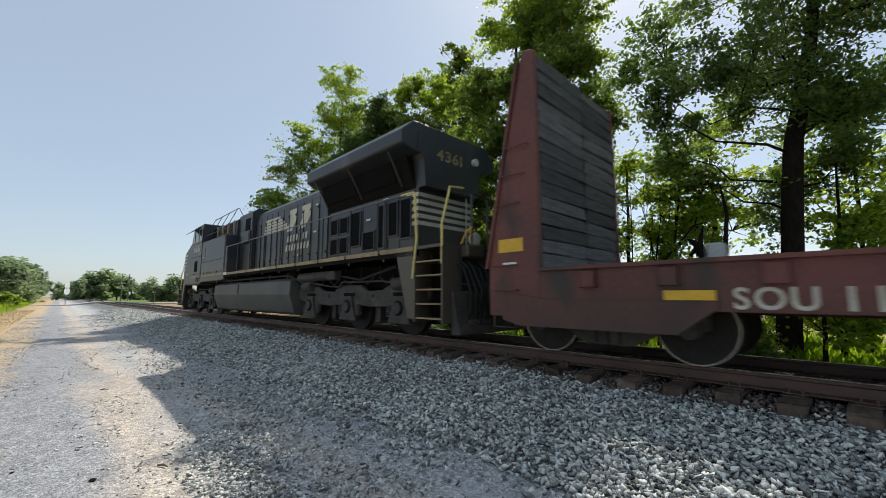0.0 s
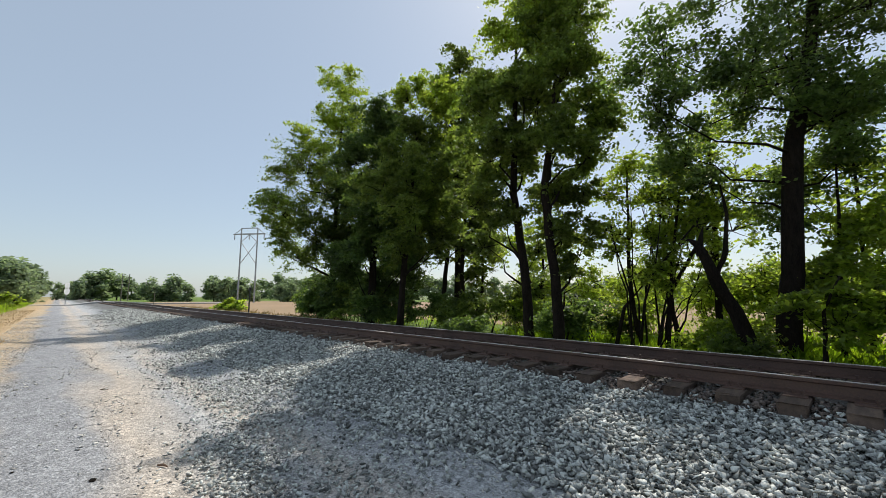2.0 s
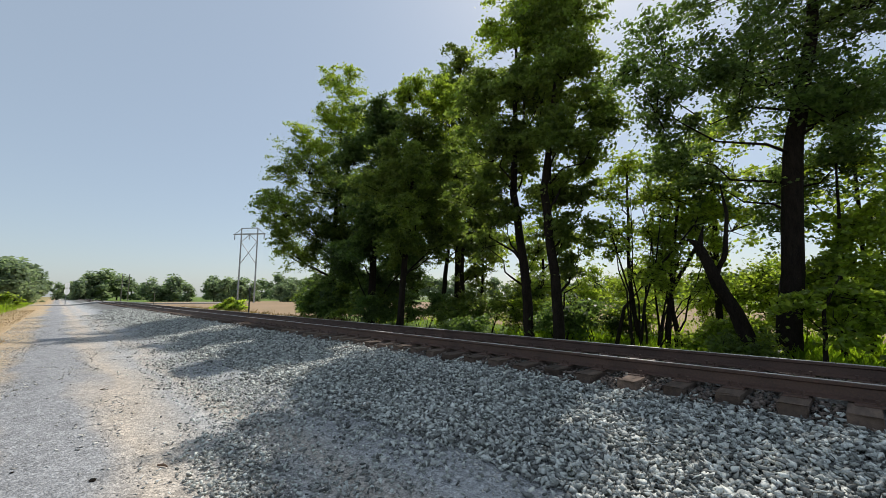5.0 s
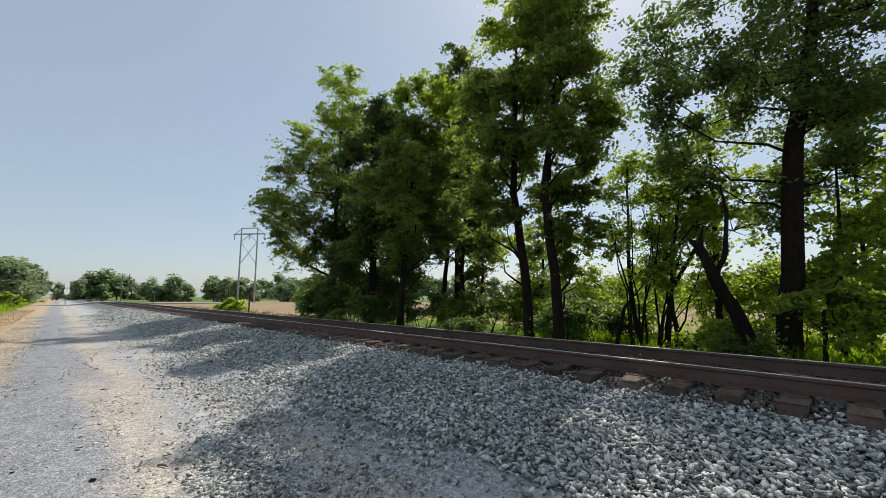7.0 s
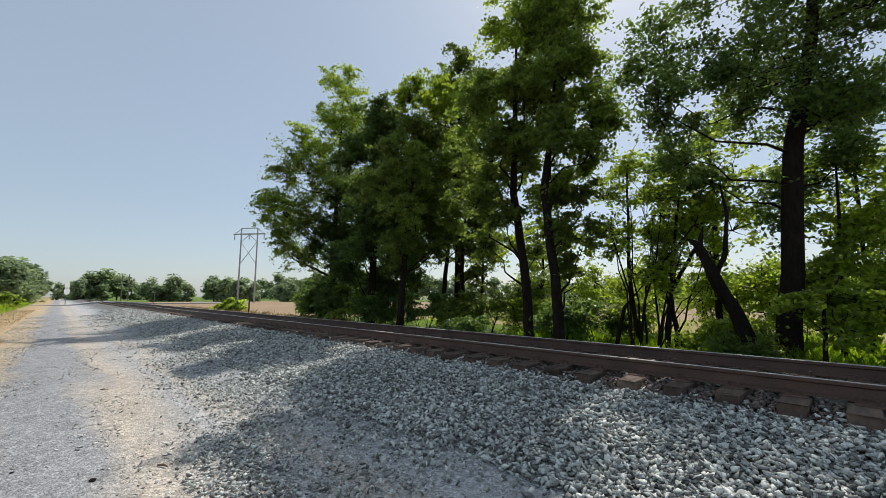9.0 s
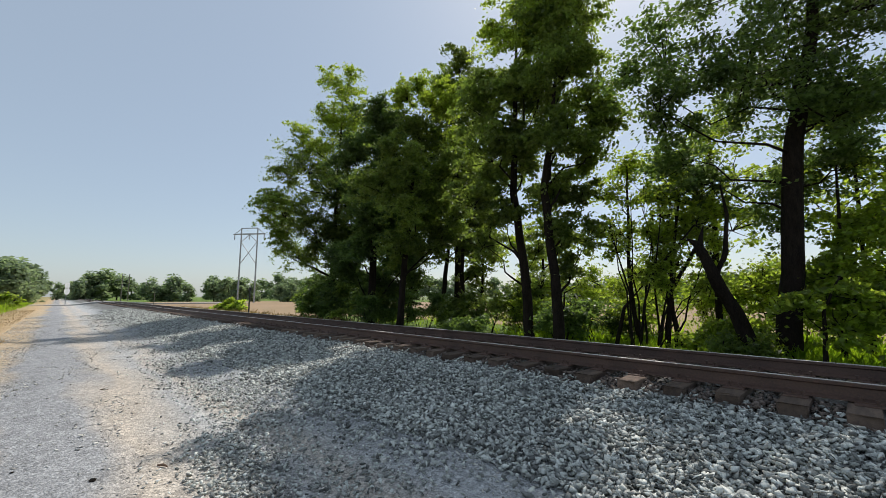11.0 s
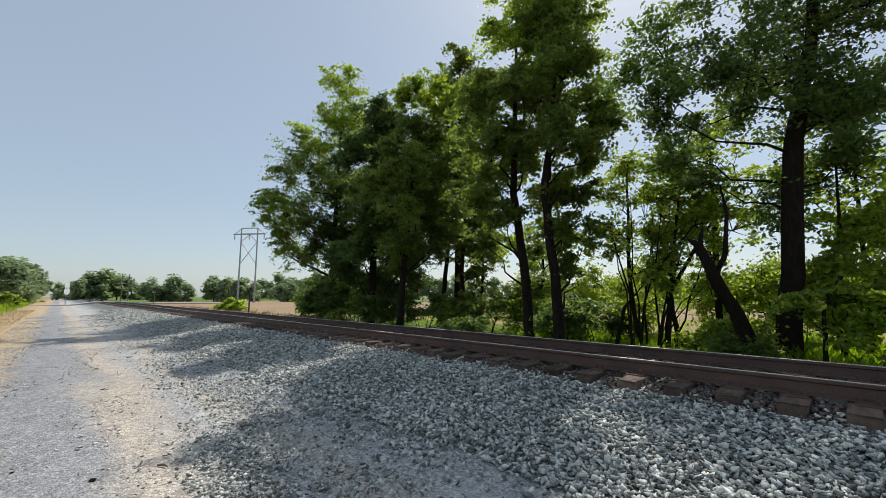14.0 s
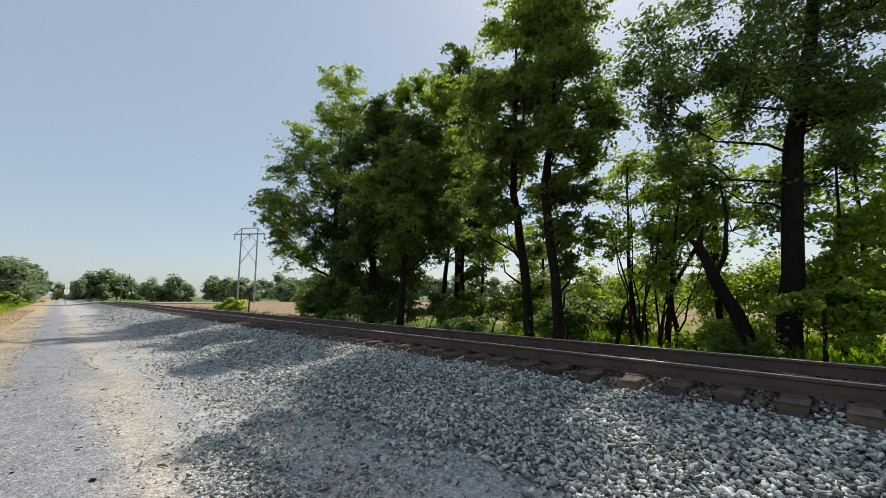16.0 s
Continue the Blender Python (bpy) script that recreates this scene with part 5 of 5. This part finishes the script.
        for x in (16.2, 17.32, 17.95, 18.6, 19.06, 19.52, 20.05):
            part("seam", bx(x, x + .018, s * .882, s * .888, 1.95, 3.28), M_SEAM, rear)
        for x, z in ((16.9, 3.42), (18.15, 2.8), (19.8, 3.16), (18.9, 3.2)):
            part("plate", bx(x, x + .18, s * .89, s * .91, z, z + .05), M_WHITE, rear)
    stripes = bmesh.new()
    for k in range(5):
        box(stripes, 20.2, 20.207, -.86, .86, 2.45 + k * .165, 2.54 + k * .165)
        box(stripes, 19.98, 20.2, -.888, -.88, 2.45 + k * .165, 2.54 + k * .165)
    part("rear_stripes", stripes, M_PALE, rear, "cream stripes on the hood end")
    lettering("4361", .36, rear, pose(20.446, -.1, 4.1, 90, 0, 90), M_SILL)
    part("rear_panel", prism(bmesh.new(), [(-.88, 3.3), (.88, 3.3), (.95, 3.9), (1.1, 4.1), (1.1, 4.5), (1.0, 4.6), (-1.0, 4.6), (-1.1, 4.5), (-1.1, 4.1), (-.95, 3.9)], "x", 20.1, 20.44), M_BODY, rear)
    part("rear_light", rod(bmesh.new(), [(20.44, .75, 4.2), (20.52, .75, 4.2)], .1, 14), M_LAMP, rear)
    part("ladder_rail", rod(bmesh.new(), [(20.3, .6, 1.9), (20.3, .6, 4.2)], .02, 6), M_STEEL, rear)
    part("bell_lamp", rod(bmesh.new(), [(21.5, -.55, 2.0), (21.62, -.55, 2.0)], .12, 14), M_LAMP, rear)
    # handrails
    for s in (-1, 1):
        rail = part("handrail", rod(bmesh.new(), [(8.3, s * 1.46, 2.98), (14, s * 1.46, 2.98), (20.3, s * 1.46, 2.98)], .021, 8), M_HANDRAIL, ob, "long walkway handrail, grey with painted-in highlights")
        for k in range(9):
            x = 8.35 + k * 1.42
            part("rail_post", rod(bmesh.new(), [(x, s * 1.46, 1.6), (x, s * 1.46, 2.98)], .024, 6), M_BODY, rail)
        part("grab_rail", rod(bmesh.new(), [(20.3, s * 1.46, 2.98), (20.72, s * 1.47, 2.97), (20.8, s * 1.5, 2.9), (20.86, s * 1.5, 2.0), (20.78, s * 1.53, 1.2)], .024, 8), M_RAILPAINT, rail, "yellow bent grab rail")
        part("grab_rail", rod(bmesh.new(), [(21.62, s * .95, 2.98), (21.6, s * 1.3, 2.95), (21.58, s * 1.5, 2.2), (21.58, s * 1.5, 1.45)], .024, 8), M_RAILPAINT, rail, "yellow bent grab rail")
        part("grab_rail", rod(bmesh.new(), [(.75, s * 1.4, 2.75), (.45, s * 1.45, 2.7), (.28, s * 1.5, 2.1), (.28, s * 1.5, 1.3)], .022, 8), M_RAILPAINT, rail, "yellow bent grab rail")
        part("grab_rail", rod(bmesh.new(), [(-.12, s * .7, 2.8), (-.12, s * 1.2, 2.75), (-.18, s * 1.45, 2.1), (-.18, s * 1.45, 1.3)], .022, 8), M_RAILPAINT, rail, "yellow bent grab rail")
        steps(ob, 20.85, s, 5, False)
        steps(ob, -.12, s, 5, True)
        part("sill_plate", prism(bmesh.new(), [(20.2, 1.76), (20.84, 1.76), (20.84, .42), (20.6, .42)], "y", s * 1.44, s * 1.5), M_BODY, ob)
        part("sill_plate", prism(bmesh.new(), [(.75, 1.55), (1.15, 1.5), (.85, .5), (.66, .42)], "y", s * 1.42, s * 1.5), M_BODY, ob)
    end = part("end_plate", bx(21.55, 21.62, -1.03, 1.03, .45, 1.84, bevel=.02), M_RUBBER, ob, "dark end plate hung with hoses")
    part("plow", prism(bmesh.new(), [(21.62, .14), (21.86, .16), (21.74, .5), (21.66, .95), (21.62, .95)], "y", -1.3, 1.3, bevel=.015), M_TRUCK, end)
    part("coupler_pocket", bx(21.6, 21.8, -.32, .32, .58, 1.14, bevel=.04), M_TRUCK, end)
    part("cut_lever", rod(bmesh.new(), [(21.72, -1.3, 1.1), (21.74, -.6, 1.05), (21.85, -.2, 1.2), (21.74, .6, 1.05), (21.72, 1.3, 1.1)], .018, 6), M_TRUCK, end)
    for k, y in enumerate((-1.12, -.98, -.84, -.66, -.5, .5, .66, .84, .98, 1.12)):
        part("hose", rod(bmesh.new(), [(21.62, y, 1.45 + .05 * (k % 3)), (21.78, y, 1.38), (21.9 + .03 * (k % 3), y * .95, .95), (21.84, y * .9, .55 - .06 * (k % 2)), (21.76, y * .86, .42)], .026, 7), M_RUBBER, end)
        part("glad_hand", bx(21.73, 21.83, y * .86 - .04, y * .86 + .04, .34, .42, bevel=.012), M_TRUCK, end)
    for y in (-.78, .78):
        part("anticlimber", bx(21.62, 21.8, y - .25, y + .25, 1.6, 1.84, bevel=.03), M_BODY, end)
        part("grab_iron", rod(bmesh.new(), [(21.62, y, 1.9), (21.75, y * 1.1, 2.2), (21.72, y * 1.25, 2.1), (21.62, y * 1.3, 1.86)], .018, 6), M_YELLOW, end, "yellow grab iron")
    for y in (-.7, -.2, .4):
        part("end_rail", rod(bmesh.new(), [(21.62, y, 1.9), (21.62, y, 2.95)], .024, 6), M_BODY, end)
    part("end_rail", rod(bmesh.new(), [(21.62, -.95, 2.95), (21.7, 0, 2.85), (21.62, .95, 2.95)], .02, 6), M_BODY, end)
    part("coupler", bx(21.68, 22.2, -.14, .14, .72, 1.0, bevel=.04), M_TRUCK, ob)
    part("coupler_head", bx(22.1, 22.5, -.2, .2, .66, 1.06, bevel=.07), M_TRUCK, ob)
    part("coupler", bx(-.55, .1, -.16, .16, .72, 1.02, bevel=.06), M_TRUCK, ob)
    # fuel tank and gear under the frame
    tank = [(-1.28, 1.42), (-1.46, 1.32), (-1.48, .92), (-1.3, .34), (-1.15, .28), (1.15, .28), (1.3, .34), (1.48, .92), (1.46, 1.32), (1.28, 1.42)]
    tk = part("fuel_tank", prism(bmesh.new(), tank, "x", 6.92, 14.92, bevel=.02), M_TANK, ob, "dusty grey fuel tank")
    part("fill_plate", bx(10.02, 10.17, -1.495, -1.47, .95, 1.3), M_REDPLATE, tk, "faded red fill plate")
    part("gauge", rod(bmesh.new(), [(7.2, -1.5, 1.5), (7.2, -1.42, 1.5)], .06, 12), M_REDPLATE, tk)
    for x in (8.2, 10.6, 12.5, 14.0):
        part("tank_strap", bx(x, x + .12, -1.2, 1.2, 1.4, 1.6), M_TRUCK, tk)
    for y in (-1.2, 1.2):
        part("air_reservoir", rod(bmesh.new(), [(15.1, y, 1.42), (17.2, y, 1.42)], .13, 14), M_TRUCK, ob)
        part("conduit", rod(bmesh.new(), [(8, y * 1.1, 1.5), (11, y * 1.08, 1.52), (14.5, y * 1.1, 1.5), (15.6, y * 1.05, 1.2), (17, y * 1.02, 1.45), (18.5, y * 1.05, 1.25), (20, y * 1.1, 1.5)], .03, 6), M_RUBBER, ob)
    for k in range(7):
        x = 15.0 + k * .8
        part("cable", rod(bmesh.new(), [(x, -1.0, 1.6), (x + .15, -1.15, 1.3), (x + .4, -1.12, 1.15), (x + .65, -1.1, 1.32)], .025, 6), M_RUBBER, ob)
    part("valve_box", bx(17.1, 17.5, -1.42, -1.2, 1.28, 1.52, bevel=.03), M_TRUCK, ob)
    loco_truck(ob, (1.35, 3.42, 5.52))
    loco_truck(ob, (15.75, 17.85, 19.95))
    return ob


def freight_truck(parent, x):
    tr = part("truck", bx(x - .2, x + .2, -.95, .95, .35, .68, bevel=.03), M_TRUCK, parent, "rusty two-axle freight truck")
    for s in (-1, 1):
        out = [(x - 1.2, .62), (x - .55, .64), (x - .3, .78), (x + .3, .78), (x + .55, .64), (x + 1.2, .62), (x + 1.2, .44), (x + .62, .36), (x + .3, .18), (x - .3, .18), (x - .62, .36), (x - 1.2, .44)]
        part("side_frame", prism(bmesh.new(), out, "y", s * .95, s * 1.05, bevel=.02), M_TRUCK, tr)
        for d in (-1.0, 1.0):
            part("bearing", rod(bmesh.new(), [(x + d, s * 1.0, .46), (x + d, s * 1.14, .46)], .12, 14), M_TRUCK, tr)
        for d in (-.16, 0, .16):
            part("spring", rod(bmesh.new(), [(x + d, s * 1.0, .22), (x + d, s * 1.0, .5)], .06, 8), M_WHEEL, tr)
    for d in (-1.0, 1.0):
        wheelset(parent, x + d, .46, True)


def build_flatcar():
    length = 18.6
    ob = thing("bulkhead_flatcar", "red-brown steel flatcar with a weathered timber bulkhead", "flatcar", pose(-4.03, TRACK_Y, RAIL_TOP))
    part("deck", bx(.2, length - .2, -1.42, 1.42, 1.17, 1.25), M_TRUCK, ob)
    part("centre_sill", bx(.0, length, -.3, .3, .62, 1.17, bevel=.02), M_OXIDE, ob)
    for s in (-1, 1):
        sill = part("side_sill", bx(.95, length - .95, s * 1.44, s * 1.5, .69, 1.27, bevel=.01), M_OXIDE, ob)
        part("flange", bx(.95, length - .95, s * 1.42, s * 1.55, 1.22, 1.27), M_OXIDE, sill)
        for x in [1.6 + .95 * k for k in range(17)]:
            part("stake_pocket", bx(x, x + .2, s * 1.5, s * 1.56, .98, 1.2, bevel=.015), M_OXIDE, sill)
        for x0, x1, f in ((.25, 3.1, 1), (length - .25, length - 3.1, -1)):
            out = [(x0, .92), (x0 + f * .05, .5), (x0 + f * .35, .42), (x0 + f * 2.45, .42), (x1, .72), (x1, .80), (x0 + f * .9, .80)]
            part("bolster_plate", prism(bmesh.new(), out, "y", s * 1.45, s * 1.53), M_OXIDE, ob)
        part("reflector", bx(2.59, 3.09, s * 1.505, s * 1.538, .81, .92), M_YELLOW, sill, "yellow reflective strip")
        for d in range(3):
            part("reflector", bx(7 + d * 4, 7.5 + d * 4, s * 1.505, s * 1.512, .80, .92), M_YELLOW, sill, "yellow reflective strip")
    lettering("SOU", .31, ob, near_side(3.58, .82, -1.506), M_PALE, "letter", 1.0)
    lettering("1", .31, ob, near_side(4.11, .82, -1.506), M_PALE, "digit", 1.0)
    lettering("1", .31, ob, near_side(4.29, .82, -1.506), M_PALE, "digit", 1.0)
    for x0, f in ((0.0, 1), (length, -1)):
        bh = part("bulkhead", bx(min(x0 + f * .1, x0 + f * .2), max(x0 + f * .1, x0 + f * .2), -1.42, 1.42, .75, 1.3), M_OXIDE, ob, "steel end bulkhead faced with grey planks")
        for s in (-1, 1):
            out = [(x0 + f * .02, .55), (x0 + f * .02, 1.35), (x0 + f * .12, 2.0), (x0 + f * .72, 4.68), (x0 + f * .78, 4.78), (x0 + f * .95, 4.72), (x0 + f * .97, .9), (x0 + f * .9, .55)]
            part("side_plate", prism(bmesh.new(), out, "y", s * 1.40, s * 1.5, bevel=.015), M_OXIDE, bh)
            part("plate_flange", prism(bmesh.new(), [(x0 + f * .02, 1.3), (x0 + f * .68, 4.6), (x0 + f * .64, 4.62), (x0 - f * .03, 1.3)], "y", s * 1.34, s * 1.54), M_OXIDE, bh)
            part("reflector", bx(min(x0 + f * .22, x0 + f * .68), max(x0 + f * .22, x0 + f * .68), s * 1.5, s * 1.507, 1.54, 1.75), M_YELLOW, bh, "yellow reflective strip")
            part("writing", bx(min(x0 + f * .3, x0 + f * .55), max(x0 + f * .3, x0 + f * .55), s * 1.5, s * 1.506, 1.33, 1.38), M_WHITE, bh)
            for z in (.95, 1.33, 2.3, 2.75, 3.2):
                a = x0 + f * (.15 + max(0, z - 2.0) * .21)
                part("grab_iron", rod(bmesh.new(), [(a, s * 1.5, z), (a, s * 1.57, z), (a + f * .42, s * 1.57, z), (a + f * .42, s * 1.5, z)], .012, 6), M_OXIDE, bh)
        # Black backing makes the plank gaps look deep in shade.
        part("back_sheet", bx(min(x0 + f * .8, x0 + f * .84), max(x0 + f * .8, x0 + f * .84), -1.4, 1.4, 1.25, 4.55), M_DARK, bh)
        rnd = random.Random(5)
        for k in range(15):
            z = 1.28 + k * .226
            for y0, y1 in ((-1.38, .1), (.11, 1.39)):
                bm = bx(-.045, .045, y0, y1, 0, .207, bevel=.012)
                for v in bm.verts:
                    v.co += Vector((rnd.uniform(-.02, .02), rnd.uniform(-.025, .025), rnd.uniform(-.016, .016)))
                part("plank", bm, M_BOARD, bh, m=pose(x0 + f * (.905 + rnd.uniform(-.01, .01)), 0, z + rnd.uniform(-.004, .004), rnd.uniform(-.4, .4)))
    for x, f in ((0, -1), (length, 1)):
        part("coupler", bx(min(x, x + f * .5), max(x, x + f * .5), -.14, .14, .72, 1.0, bevel=.04), M_TRUCK, ob)
        part("end_step", rod(bmesh.new(), [(x - f * .1, -1.45, .9), (x - f * .1, -1.48, .38), (x - f * .5, -1.48, .38), (x - f * .5, -1.45, .9)], .016, 6), M_OXIDE, ob)
        part("air_hose", rod(bmesh.new(), [(x, -.45, .75), (x + f * .2, -.45, .65), (x + f * .35, -.4, .3), (x + f * .5, -.35, .45)], .03, 7), M_RUBBER, ob)
    part("brake_rigging", bx(4.4, 8, -.5, .5, .45, .62, bevel=.03), M_TRUCK, ob)
    part("stanchion", bx(2.9, 3.1, -.9, -.7, 1.25, 1.5, bevel=.03), M_STEEL, ob)
    freight_truck(ob, 1.72)
    freight_truck(ob, length - 1.75)
    return ob


loco = build_locomotive()
flatcar = build_flatcar()


# ---- movement ----
def motions():
    for ob in (loco, flatcar):
        p = ob.matrix_basis.translation.copy()
        walk(ob, [(t, pose(p.x + SPEED * t, p.y, p.z)) for t in (0, 4, 8, 12, 16.0)])
    for ob, r in ROLLING:
        p = ob.matrix_basis.translation.copy()
        walk(ob, [(k / 30, pose(p.x, p.y, p.z, 0, math.degrees(SPEED * k / 30 / r), 0)) for k in range(481)])
    rnd = random.Random(77)
    for ob in SWAYING:
        base = ob.matrix_basis.copy()
        amp = 0.035 * min(1.6, base.translation.z / 5)
        ph, sp = rnd.uniform(0, 6.28), rnd.uniform(0.9, 1.5)
        walk(ob, [(t, base @ pose(amp * math.sin(ph + sp * t), 0.6 * amp * math.cos(1.3 * sp * t + ph), 0.3 * amp * math.sin(1.7 * sp * t), 0.8 * math.sin(ph + 1.2 * sp * t), 0.8 * math.cos(ph + sp * t), 0))
                  for t in [k * 0.8 for k in range(21)]])


motions()
